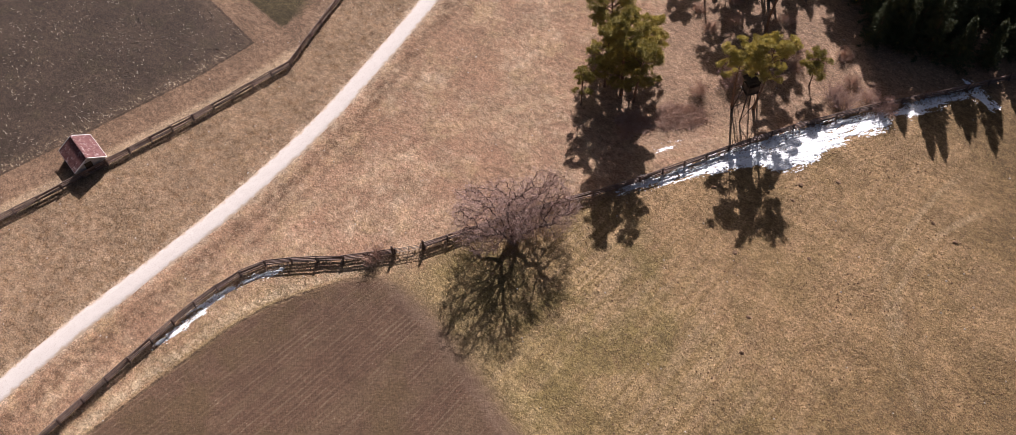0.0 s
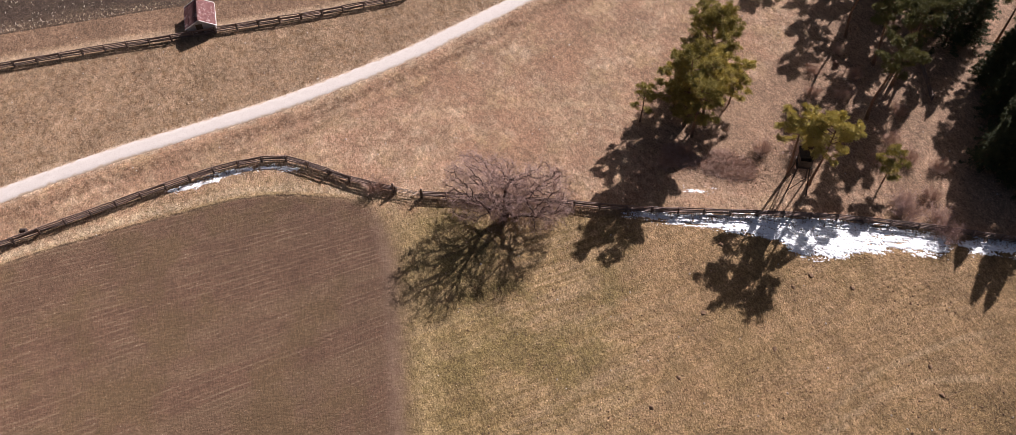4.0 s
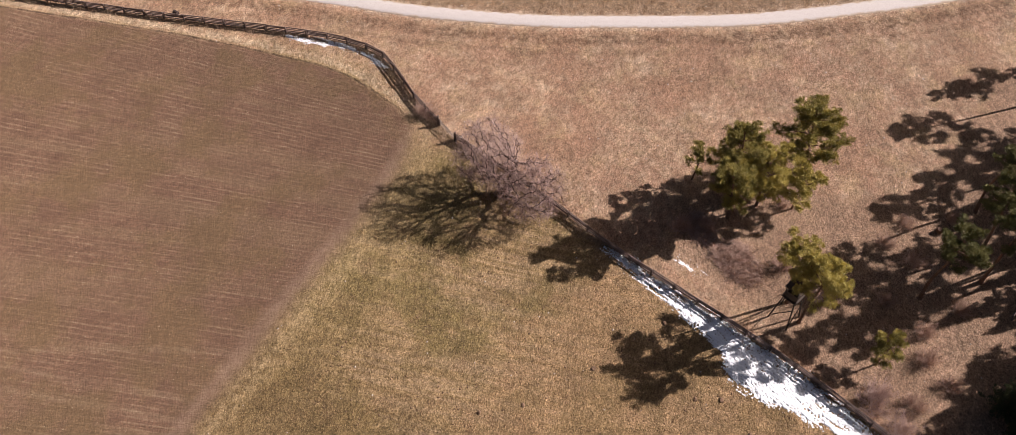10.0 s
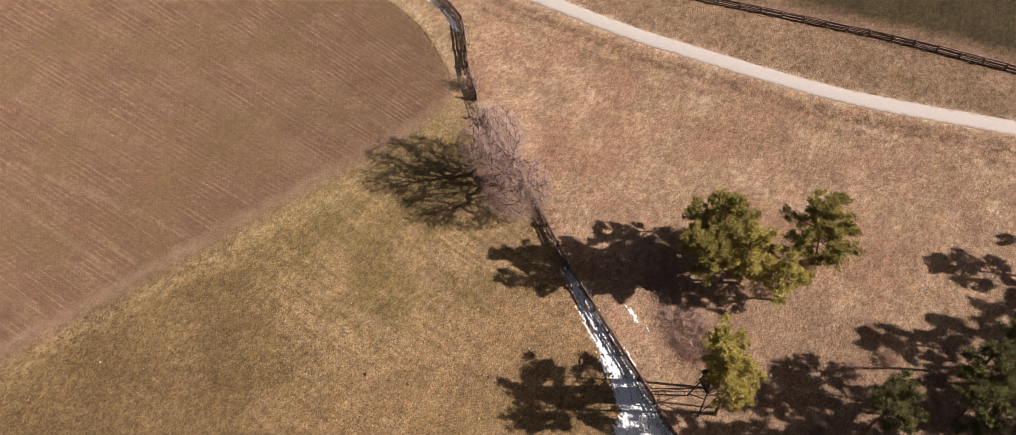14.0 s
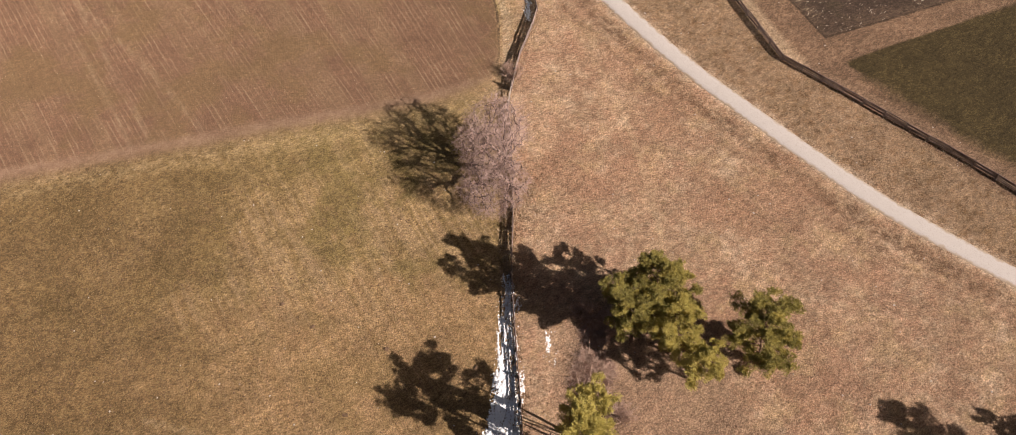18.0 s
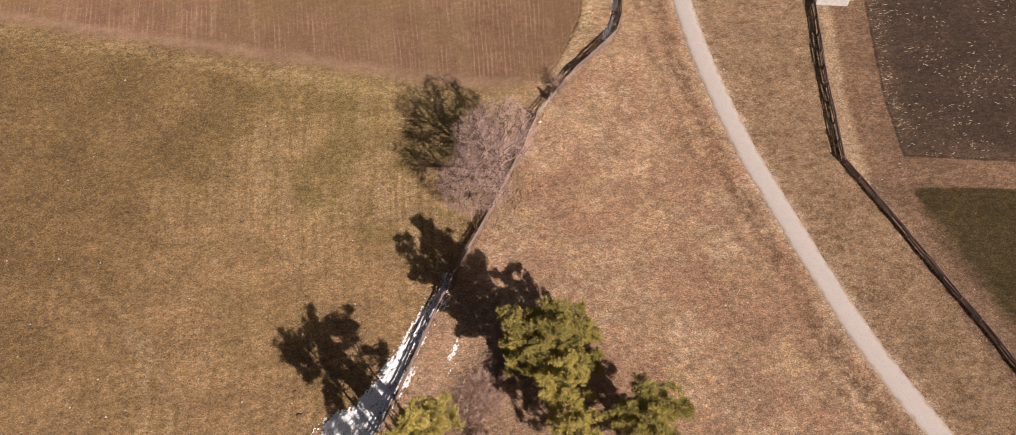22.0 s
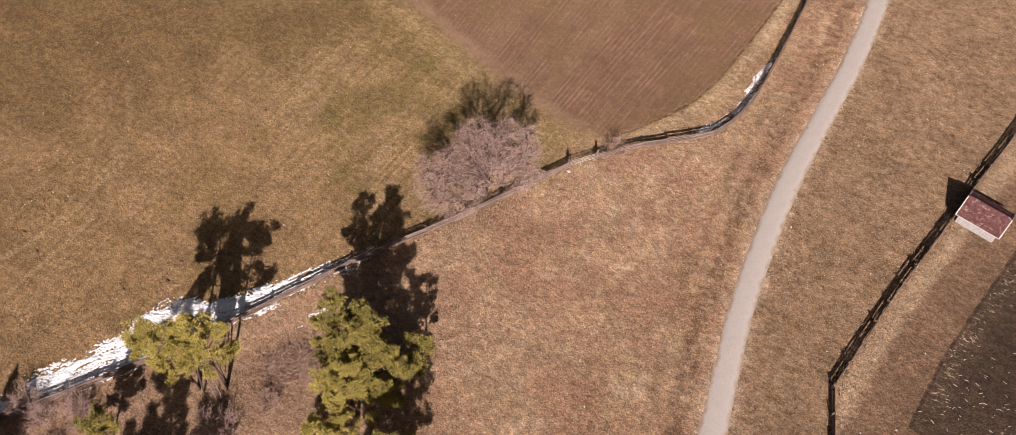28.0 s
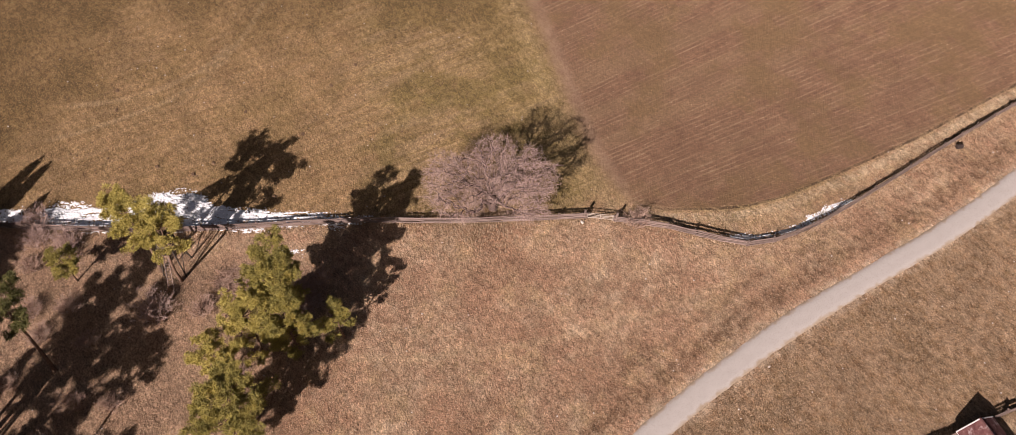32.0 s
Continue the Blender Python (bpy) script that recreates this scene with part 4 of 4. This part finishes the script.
for k, at, s in ((0, (18.0, 63.4), 1.0), (1, (22.8, 70.4), 0.95), (2, (12.3, 63.5), 1.0), (1, (8.8, 70), 0.95), (0, (14.8, 69.5), 1.05), (1, (19.3, 77), 1.0), (0, (28.3, 76.5), 1.0),
                 (1, (11.3, 77.4), 1.0), (0, (25, 83), 1.05), (1, (34, 82), 1.0), (0, (4.8, 76), 1.0), (1, (17, 85), 1.0), (2, (28.8, 69), 0.8),
                 (0, (14.2, 59.2), 0.7), (2, (21.2, 66), 0.9), (1, (14.3, 74), 0.9), (2, (25.3, 74), 1.0), (2, (1.8, 72), 1.05), (0, (22, 80), 1.0), (2, (32, 79), 1.0),
                 (0, (36, 74.5), 0.9), (0, (6, 83), 1.0), (1, (-1, 80), 1.0), (0, (-9, 77), 0.95), (1, (-26, 79), 1.0), (0, (40, 89), 1.0), (0, (-5, 73), 0.8), (2, (-14.5, 75), 1.0),
                 (1, (-19, 81), 1.0), (0, (10, 87), 1.0), (1, (30, 91), 1.0), (0, (17.5, 60.4), 0.55), (0, (20.6, 62.2), 0.9), (2, (15.6, 61.4), 1.0), (2, (24.5, 62.5), 0.8), (2, (27.6, 65.2), 0.75), (1, (16.2, 66.4), 0.95), (0, (11.2, 67), 1.0), (1, (18.6, 73), 1.0), (2, (2.6, 69.5), 0.9), (0, (25.8, 78.5), 1.0), (2, (7.4, 66.8), 1.0), (0, (30.6, 72), 0.9), (1, (12.6, 81), 1.0), (2, (20.6, 69), 0.9), (2, (15.6, 62.4), 0.85), (1, (-13.5, 70), 0.9), (0, (-20.6, 72.4), 0.95), (1, (-24.5, 74.8), 1.0), (2, (-11, 72.6), 1.0), (0, (-29.6, 73), 0.95), (2, (-17, 68.6), 0.9), (0, (-6, 69.6), 0.95), (2, (-32, 75), 1.0)):
    plant("spruce_tree", SPR[k], at, (at[0] * 7.3) % 6.28, s, "dark green conical spruce in the shaded wood", group="spruces of the wood")


def bare_tree(seed, lobes, count):
    """A broad leafless tree: crooked limbs that grow towards scattered points of a lobed crown, and a haze of hanging twigs.
    Each lobe is (along, across, up, radius along, radius across, radius up), measured from the foot."""
    dice = np.random.default_rng(seed)
    r = random.Random(seed)
    goals = []
    while len(goals) < count:
        cx, cy, cz, a, b, c = lobes[r.randrange(len(lobes))]
        d = Vector((r.gauss(0, 1), r.gauss(0, 1), r.gauss(0, 1))).normalized() * r.random() ** 0.26
        q = (cx + d.x * a, cy + d.y * b, cz + d.z * c)
        if q[2] > 1.3:
            goals.append(q)
    goals = np.array(goals)
    nodes = [np.array((0.0, 0.0, -0.2))]
    parent = [-1]
    for k in range(1, 5):
        nodes.append(nodes[-1] + np.array((0.03, -0.02, 0.36)))
        parent.append(k - 1)
    # a few crooked main limbs, one or two towards each lobe
    for cx, cy, cz, a, b, c in lobes:
        for turn in (-0.4, 0.4):
            goal = np.array((cx + 0.25 * a * turn, cy + 1.5 * b * turn, cz - 0.1 * c))
            k, bend = 4, dice.normal(0, 0.5, 3)
            for q in range(14):
                d = goal - nodes[k]
                far = np.linalg.norm(d)
                if far < 0.9:
                    break
                if q % 3 == 0:
                    bend = dice.normal(0, 0.75, 3)
                d = d / far + bend * (1, 1, 0.5)
                parent.append(k)
                nodes.append(nodes[k] + d / np.linalg.norm(d) * 0.32)
                k = len(nodes) - 1
    near = np.full(len(goals), 1e9)
    who = np.zeros(len(goals), int)
    fresh = list(range(len(nodes)))
    alive = np.ones(len(goals), bool)
    step = 0.30
    for turn in range(120):
        for k in fresh:
            d = np.linalg.norm(goals - nodes[k], axis=1)
            better = d < near
            near[better], who[better] = d[better], k
        alive &= near > 0.55
        if not alive.any() or (turn and not fresh):
            break
        fresh = []
        for k in np.unique(who[alive]):
            if k < 7:
                continue
            pull = goals[alive & (who == k)]
            if not len(pull):
                continue
            pull = pull - nodes[k]
            d = (pull / np.linalg.norm(pull, axis=1)[:, None]).mean(0) + dice.normal(0, 0.6, 3)
            back = nodes[k] - nodes[parent[k]]
            d = d / np.linalg.norm(d) * 0.8 + back / np.linalg.norm(back) * 0.35
            p = nodes[k] + d / np.linalg.norm(d) * step
            if len(nodes) > 9000:
                continue
            fresh.append(len(nodes))
            nodes.append(p)
            parent.append(k)
    size = np.zeros(len(nodes))
    kids = [[] for _ in nodes]
    for k in range(len(nodes) - 1, 0, -1):
        size[k] = max(size[k], 1.0)
        size[parent[k]] += size[k]
        kids[parent[k]].append(k)
    rad = 0.50 * (size / size[0]) ** 0.52 + 0.006
    P = [Vector(p) for p in nodes]
    TV, TF, WV, WF, limbs = [], [], [], [], []

    def trace(k, V, F):
        """The tube from node k along its thickest shoots, and then the side shoots."""
        todo = [(parent[k], k)]
        while todo:
            a, b = todo.pop()
            line, rr = [P[a]], [min(rad[a], rad[b] * 1.15)]
            while True:
                line.append(P[b])
                rr.append(rad[b])
                if not kids[b]:
                    break
                order = sorted(kids[b], key=lambda q: -size[q])
                todo += [(b, q) for q in order[1:]]
                b = order[0]
            tube(V, F, line, rr, 7 if rr[0] > 0.1 else 5 if rr[0] > 0.04 else 3, False)

    trunk = [0]
    while len(kids[trunk[-1]]) == 1:
        trunk.append(kids[trunk[-1]][0])
    tube(TV, TF, [P[k] for k in trunk], [rad[k] * (1.35 if i == 0 else 1.1 if i == 1 else 1.0) for i, k in enumerate(trunk)], 10)
    for k in kids[trunk[-1]]:
        V, F = [], []
        trace(k, V, F)
        limbs.append(mesh_from("limb", V, F, M_BARK))
    for k in range(len(P)):
        if size[k] > 14:
            continue
        for _ in range(3 if size[k] < 7 else 2):
            out = P[k] - P[parent[k]]
            d = out.normalized() * 0.8 + Vector((r.gauss(0, 0.6), r.gauss(0, 0.6), r.gauss(-0.05, 0.5)))
            pts, e = wiggle(r, P[k], d, r.uniform(0.55, 1.3), 3, 0.2, -0.06)
            pts = [Vector((p.x, p.y, max(p.z, 0.3))) for p in pts]
            tube(WV, WF, pts, [0.0125, 0.0105, 0.008, 0.005], 3, False)
            for _ in range(2):
                b = pts[1].lerp(pts[2], r.random())
                sp, _e = wiggle(r, b, e + Vector((r.gauss(0, 0.7), r.gauss(0, 0.7), r.gauss(-0.1, 0.5))), r.uniform(0.25, 0.6), 2, 0.2, -0.05)
                tube(WV, WF, sp, [0.0095, 0.0075, 0.005], 3, False)
    return [mesh_from("trunk", TV, TF, M_BARK, True)] + limbs + [mesh_from("twig_haze", WV, WF, M_TWIG)]


LOBES = ((4.2, -0.3, 4.3, 4.1, 4.3, 4.1), (-3.8, 0.1, 4.6, 4.1, 4.3, 4.7), (-0.4, -1.2, 6.0, 3.2, 3.6, 4.0))
plant("bare_tree", bare_tree(4, LOBES, 950), (-2.0, 1.6), radians(63), label="broad leafless tree with grey-pink twigs beside the fence")


def bush(seed, radius, height, twig, count=90):
    """A thicket of thin bare shoots from the ground."""
    r = random.Random(seed)
    V, F, W, G = [], [], [], []
    for k in range(count):
        a, q = r.uniform(0, 6.28), radius * 0.55 * math.sqrt(r.random())
        p = Vector((q * math.cos(a), q * math.sin(a), -0.05))
        d = Vector((math.cos(a) * q / radius * 1.2 + r.gauss(0, 0.3), math.sin(a) * q / radius * 1.2 + r.gauss(0, 0.3), r.uniform(0.6, 1.2)))
        pts, e = wiggle(r, p, d, height * r.uniform(0.6, 1.15), 4, 0.16)
        tube(V, F, pts, [0.022, 0.018, 0.014, 0.01, 0.006], 4, False)
        for _ in range(6):
            i = r.randrange(1, 4)
            b = pts[i].lerp(pts[i + 1], r.random())
            sp, _e = wiggle(r, b, e + Vector((r.gauss(0, 0.8), r.gauss(0, 0.8), r.gauss(0.1, 0.4))), height * r.uniform(0.2, 0.45), 2, 0.2)
            tube(W, G, sp, [0.011, 0.008, 0.005], 3, False)
    k = len(V)
    return [mesh_from("shoot_tangle", V + W, F + [tuple(i + k for i in f) for f in G], twig)]


B1 = bush(51, 1.3, 1.6, M_TWIG)
B2 = bush(52, 1.1, 1.3, M_BRUSH)
for m, at, s, label in ((B1, (17.0, 46.0), 1.3, "grey leafless thorn bush beside the fence"), (B1, (19.2, 48.9), 1.2, "grey leafless thorn bush beside the fence"),
                        (B1, (15.2, 46.6), 1.1, "grey leafless bush beside the fence"), (B1, (21.6, 48.4), 1.2, "grey leafless bush overhanging the snow"),
                        (B2, (-11.9, -11.9), 1.3, "small reddish bare bush at the end of the fence"), (B1, (3.4, 40.2), 1.5, "grey leafless bush under the pines"),
                        (B2, (-1.5, 23.0), 1.2, "reddish leafless bush under the pines"), (B2, (1.2, 35.6), 1.2, "reddish leafless bush under the pines")):
    plant("bush", m, at, at[0], s, label, "bush", "leafless bushes")
for at, s in (((-5.0, 47.2), 1.0), ((-8.6, 49.6), 0.9), ((-3.0, 50.6), 1.1), ((3.2, 47.4), 1.0), ((8.4, 48.0), 1.2), ((6.4, 51.6), 1.1), ((-10.6, 55.2), 0.9), ((-5.6, 54.4), 1.0),
              ((9.8, 51.8), 1.2), ((12.4, 54.2), 1.1), ((2.4, 55.6), 1.0), ((15.8, 50.4), 1.1), ((-8.0, 34.8), 0.8), ((-2.2, 26.2), 0.9)):
    plant("bush", B2, at, at[1], s, "pale reddish leafless undergrowth bush among the trees", "bush", "undergrowth bushes")
plant("young_pine", pine(61, 5.0, (0.1, 0.3), 0.35, 1.7, M_PINE, 0.9), (11.6, 46.4), label="young dark pine beside the fence")


def brush_heap(seed, at, rx, ry, turn):
    """A flattened heap of dry bracken and brash."""
    r = random.Random(seed)
    V, F = [], []
    for k in range(1100):
        a, q = r.uniform(0, 6.28), math.sqrt(r.random())
        p = Vector((rx * q * math.cos(a), ry * q * math.sin(a), 0.01 + 0.16 * (1 - q * q) * r.random()))
        d = Vector((r.gauss(0.5, 0.7), r.gauss(0, 0.6), r.gauss(0.05, 0.2)))
        pts, _e = wiggle(r, p, d, r.uniform(0.5, 1.4), 3, 0.2)
        pts = [Vector((v.x, v.y, max(v.z, 0.01))) for v in pts]
        tube(V, F, pts, [0.026, 0.022, 0.016, 0.008], 3, False)
    ob = tagged(new("brush_heap", mesh_from("brush_heap", V, F, M_BRUSH)), "low heap of dry reddish brush on the grass", "brush", kind="stuff")
    ob.matrix_basis = Matrix.Translation((at[0], at[1], 0)) @ Matrix.Rotation(turn, 4, "Z")


brush_heap(7, (2.2, 30.6), 3.0, 2.2, 0.9)
brush_heap(8, (0.8, 29.2), 2.4, 1.7, 2.0)
brush_heap(9, (-2.2, 25.6), 2.6, 1.6, 0.4)

# ================= hunting hide =================


def hide_stand():
    root = tagged(new("hunting_hide"), "dark wooden raised hunting hide with ladder among pines", "hunting hide")
    z0, w = 4.5, 0.74
    for sx in (-1, 1):
        for sy in (-1, 1):
            V, F = [], []
            tube(V, F, [Vector((sx * 1.25, sy * 1.25, -0.1)), Vector((sx * w * 0.9, sy * w * 0.9, z0 + 0.1))], [0.09, 0.075], 7)
            part("leg", (V, F), M_DARKWOOD, root)
    for k, (a, b) in enumerate((((-1.2, -1.2, 0.5), (1.0, -1.0, 3.6)), ((1.2, -1.2, 0.5), (1.0, 1.0, 3.6)), ((1.2, 1.2, 0.5), (-1.0, 1.0, 3.6)))):
        V, F = [], []
        tube(V, F, [Vector(a), Vector(b)], [0.05, 0.05], 6)
        part("cross_brace", (V, F), M_DARKWOOD, root)
    part("platform", box(1.85, 1.85, 0.1, (0, 0, z0), 0.01), M_DARKWOOD, root)
    for s in (-1, 1):
        for k in range(6):
            x = -w + 2 * w * (k + 0.5) / 6
            part("wall_board", box(2 * w / 6 - 0.012, 0.03, 1.0 if s < 0 else 1.7, (x, s * w, z0 + 0.05 + (0.5 if s < 0 else 0.85)), 0.004), M_DARKWOOD, root)
            part("wall_board", box(0.03, 2 * w / 6 - 0.012, 1.05, (s * w, x, z0 + 0.58), 0.004), M_DARKWOOD, root)
    for sx in (-1, 1):
        for sy in (-1, 1):
            part("corner_post", box(0.08, 0.08, 1.85, (sx * w, sy * w, z0 + 0.95), 0.008), M_DARKWOOD, root)
    roof = part("roof", box(1.95, 1.95, 0.06, bevel=0.01), M_DARKWOOD, root)
    roof.location = (0, 0, z0 + 1.95)
    roof.rotation_euler = (0.12, 0, 0)
    lad = part("ladder", box(0.07, 0.07, 5.3, (0, -0.28, 2.65), 0.01), M_FENCE, root, "grey wooden ladder")
    part("ladder_rail", box(0.07, 0.07, 5.3, (0, 0.28, 2.65), 0.01), M_FENCE, lad)
    for k in range(14):
        part("rung", box(0.05, 0.6, 0.05, (0, 0, 0.3 + k * 0.36), 0.008), M_FENCE, lad)
    lad.location = (-2.9, 0, -0.1)
    lad.rotation_euler = (0, 0.42, 0)
    root.location = (8.0, 36.2, 0)
    root.rotation_euler = (0, 0, -0.55)


hide_stand()



def feeder():
    """An open board box on the ground under the trees."""
    root = tagged(new("game_feeder"), "dark open board feeder box with pale rim boards under the pines", "feeder")
    w, d, hh = 2.0, 1.5, 1.15
    for s in (-1, 1):
        for k in range(4):
            z = 0.02 + hh * (k + 0.5) / 4
            part("side_board", box(w, 0.035, hh / 4 - 0.012, (0, s * d / 2, z), 0.004), M_DARKWOOD, root)
            part("end_board", box(0.035, d - 0.04, hh / 4 - 0.012, (s * w / 2, 0, z), 0.004), M_DARKWOOD, root)
        part("rim_board", box(w + 0.2, 0.1, 0.04, (0, s * d / 2, hh + 0.045), 0.006), M_GATE, root, "pale weathered rim board")
        part("rim_board", box(0.1, d - 0.11, 0.04, (s * w / 2, 0, hh + 0.045), 0.006), M_GATE, root, "pale weathered rim board")
        for q in (-1, 1):
            part("corner_post", box(0.09, 0.09, hh + 0.05, (s * (w / 2 - 0.07), q * (d / 2 - 0.07), hh / 2), 0.006), M_DARKWOOD, root)
    part("floor_board", box(w - 0.05, d - 0.05, 0.04, (0, 0, 0.45), 0.004), M_GATE, root, "pale straw-littered floor")
    root.location = (-35.9, 70.4, 0)
    root.rotation_euler = (0, 0, 0.35)


feeder()

# ================= small things =================
V, F = [], []
tube(V, F, [Vector((-0.38, 0, 0.32)), Vector((-0.34, 0, 0.32)), Vector((0.34, 0, 0.32)), Vector((0.38, 0, 0.32))], [0.28, 0.32, 0.32, 0.28], 16)
drum = tagged(new("steel_drum", mesh_from("steel_drum", V, F, M_RUBBER, False)), "dark rusty drum lying beside the fence", "drum")
drum.location = (-22.0, -53.2, 0)
drum.rotation_euler = (0, 0, 1.2)
V, F = [], []
tube(V, F, [Vector((0, 0, -0.1)), Vector((0, 0, 0.2)), Vector((0.02, 0, 0.55)), Vector((0.02, 0, 0.58))], [0.42, 0.34, 0.3, 0.27], 12)
tagged(new("tree_stump", mesh_from("tree_stump", V, F, M_PINEBARK)), "dark old tree stump in the litter", "stump").location = (-8.6, 53.5, 0)


def scatter(name, count, area, shape, material, label, category, seed):
    """Many small pieces over the meadows, in one mesh."""
    r = random.Random(seed)
    dice = np.random.default_rng(seed)
    X, Y = dice.uniform(area[0], area[2], count), dice.uniform(area[1], area[3], count)
    bad = inside(X, Y, PLOUGH) | inside(X, Y, FIELD) | inside(X, Y, GREEN) | (line_distance(X, Y, ROAD_LINE) < 1.7)
    V, F = [], []
    for x, y in zip(X[~bad].tolist(), Y[~bad].tolist()):
        shape(V, F, r, Vector((x, y, 0.0)))
    return tagged(new(name, mesh_from(name, V, F, material)), label, category, kind="stuff")


ROAD_LINE = [(p.x, p.y) for p in smooth_line(ROAD, 3)]


def tall_tuft(V, F, r, p):
    for _ in range(5):
        a = r.uniform(0, 6.28)
        d = Vector((math.cos(a), math.sin(a), 0)) * r.uniform(0.1, 0.28)
        w = Vector((-d.y, d.x, 0)).normalized() * r.uniform(0.02, 0.04)
        k = len(V)
        V.extend((p - w, p + w, p + d + Vector((0, 0, r.uniform(0.15, 0.38)))))
        F.append((k, k + 1, k + 2))


def clod(V, F, r, p):
    k = len(V)
    s = r.uniform(0.06, 0.16)
    for j in range(5):
        a = j * 1.2566 + r.uniform(-0.3, 0.3)
        V.append(p + Vector((math.cos(a) * s * r.uniform(0.7, 1.2), math.sin(a) * s * r.uniform(0.7, 1.2), -0.05)))
    V.append(p + Vector((0, 0, s * 0.7)))
    F.extend((k + j, k + (j + 1) % 5, k + 5) for j in range(5))




def tussocks(name, count, area, keep, material, label, seed):
    """Tufts of four short blades each."""
    dice = np.random.default_rng(seed)
    X, Y = dice.uniform(area[0], area[2], count), dice.uniform(area[1], area[3], count)
    ok = keep(X, Y) & ~inside(X, Y, PLOUGH) & ~inside(X, Y, FIELD) & ~inside(X, Y, GREEN) & (line_distance(X, Y, ROAD_LINE) > 1.6)
    P = np.c_[X[ok], Y[ok], np.zeros(ok.sum())]
    P = np.repeat(P, 4, 0)
    n = len(P)
    a, l, h = dice.uniform(0, 6.283, n), dice.uniform(0.06, 0.15, n), dice.uniform(0.04, 0.14, n)
    D = np.c_[np.cos(a) * l, np.sin(a) * l, h]
    S = np.c_[-np.sin(a), np.cos(a), np.zeros(n)] * (l * 0.24)[:, None]
    tri = np.stack([P - S, P + S, P + D], 1)
    return tagged(new(name, mesh_triangles(name, tri, material)), label, "grass", kind="stuff")


tussocks("grass_tussocks", 80000, (-62, -70, 34, 60), lambda X, Y: ~inside(X, Y, EASTSIDE) & (np.maximum(signed(X, Y, FIELD), signed(X, Y, GREEN)) < -5.0), M_GRASS, "pale dry grass tussocks over the roadside meadow", 71)
tussocks("golden_tussocks", 80000, (-24, -40, 66, 62), lambda X, Y: inside(X, Y, EASTSIDE), M_GOLD, "golden dry grass tussocks over the eastern meadow", 75)
r = random.Random(74)
V, F = [], []
for path, count in ((FENCE_WEST, 2600), (FENCE_EAST, 2600), (FENCE_FAR, 700), (FENCE_FAR2, 700)):
    pts = smooth_line(path, 1.0)
    for _ in range(count):
        p = pts[r.randrange(len(pts))]
        tall_tuft(V, F, r, Vector((p.x + r.gauss(0, 0.6), p.y + r.gauss(0, 0.6), 0)))
for _ in range(1600):
    tall_tuft(V, F, r, Vector((-2.5 + r.gauss(0, 2.2), 3.0 + r.gauss(0, 3.4), 0)))
tagged(new("rough_grass", mesh_from("rough_grass", V, F, M_GRASS)), "tall bleached grass along the fences and under the tree", "grass", kind="stuff")
CLODS = ((27.7, 5.9), (25.7, 10.2), (26.7, 21.5), (38.2, 34.6), (34.9, 35.6), (20.6, 27.8), (20, 30.5), (23.3, 33.9), (12.1, 23.3), (19.7, 16.6))
r = random.Random(79)
for at in CLODS:
    bm = bmesh.new()
    bmesh.ops.create_icosphere(bm, subdivisions=2, radius=0.3)
    for v in bm.verts:
        v.co = Vector((v.co.x, v.co.y * 0.8, v.co.z * 0.4)) * (1 + 0.8 * noise.noise(v.co * 4 + Vector((*at, 0))))
    hump = bpy.data.meshes.new("molehill")
    bm.to_mesh(hump)
    bm.free()
    hump.materials.append(M_CLOD)
    tagged(new("molehill", hump), "small dark crumbled molehill in the dry grass", "molehill", "molehills").location = (*at, 0)
scatter("molehill_clods", 1500, (0, -12, 55, 45), clod, M_CLOD, "dark crumbs of earth in the meadow", "earth", 72)
scatter("field_stones", 500, (-62, -60, 55, 60), clod, M_STONE, "pale stones strewn over the meadow", "stones", 73)


def straw(V, F, r, p):
    a, l = r.gauss(0.15, 0.5), r.uniform(0.06, 0.24)
    d = Vector((math.cos(a), math.sin(a), 0)) * l
    s = Vector((-d.y, d.x, 0)).normalized() * r.uniform(0.025, 0.055)
    k = len(V)
    z = Vector((0, 0, 0.05))
    V.extend((p - d - s, p + d - s, p + d + s, p - d + s, p - d * 0.7 + z, p + d * 0.7 + z))
    F.extend(((k, k + 1, k + 5, k + 4), (k + 2, k + 3, k + 4, k + 5), (k + 1, k + 2, k + 5), (k + 3, k, k + 4)))


r = random.Random(77)
V, F = [], []
while len(V) < 6 * 1900:
    x, y = r.uniform(-95, -53), r.uniform(-70, 4)
    if noise.noise(Vector((x, y, 0)) * 0.25) + r.uniform(-0.3, 0.3) < 0.0:
        continue
    if inside(np.array([x]), np.array([y]), FIELD)[0]:
        straw(V, F, r, Vector((x, y, 0.0)))
tagged(new("straw_flecks", mesh_from("straw_flecks", V, F, M_STRAW)), "pale straw wisps strewn over the dark field", "straw", kind="stuff")
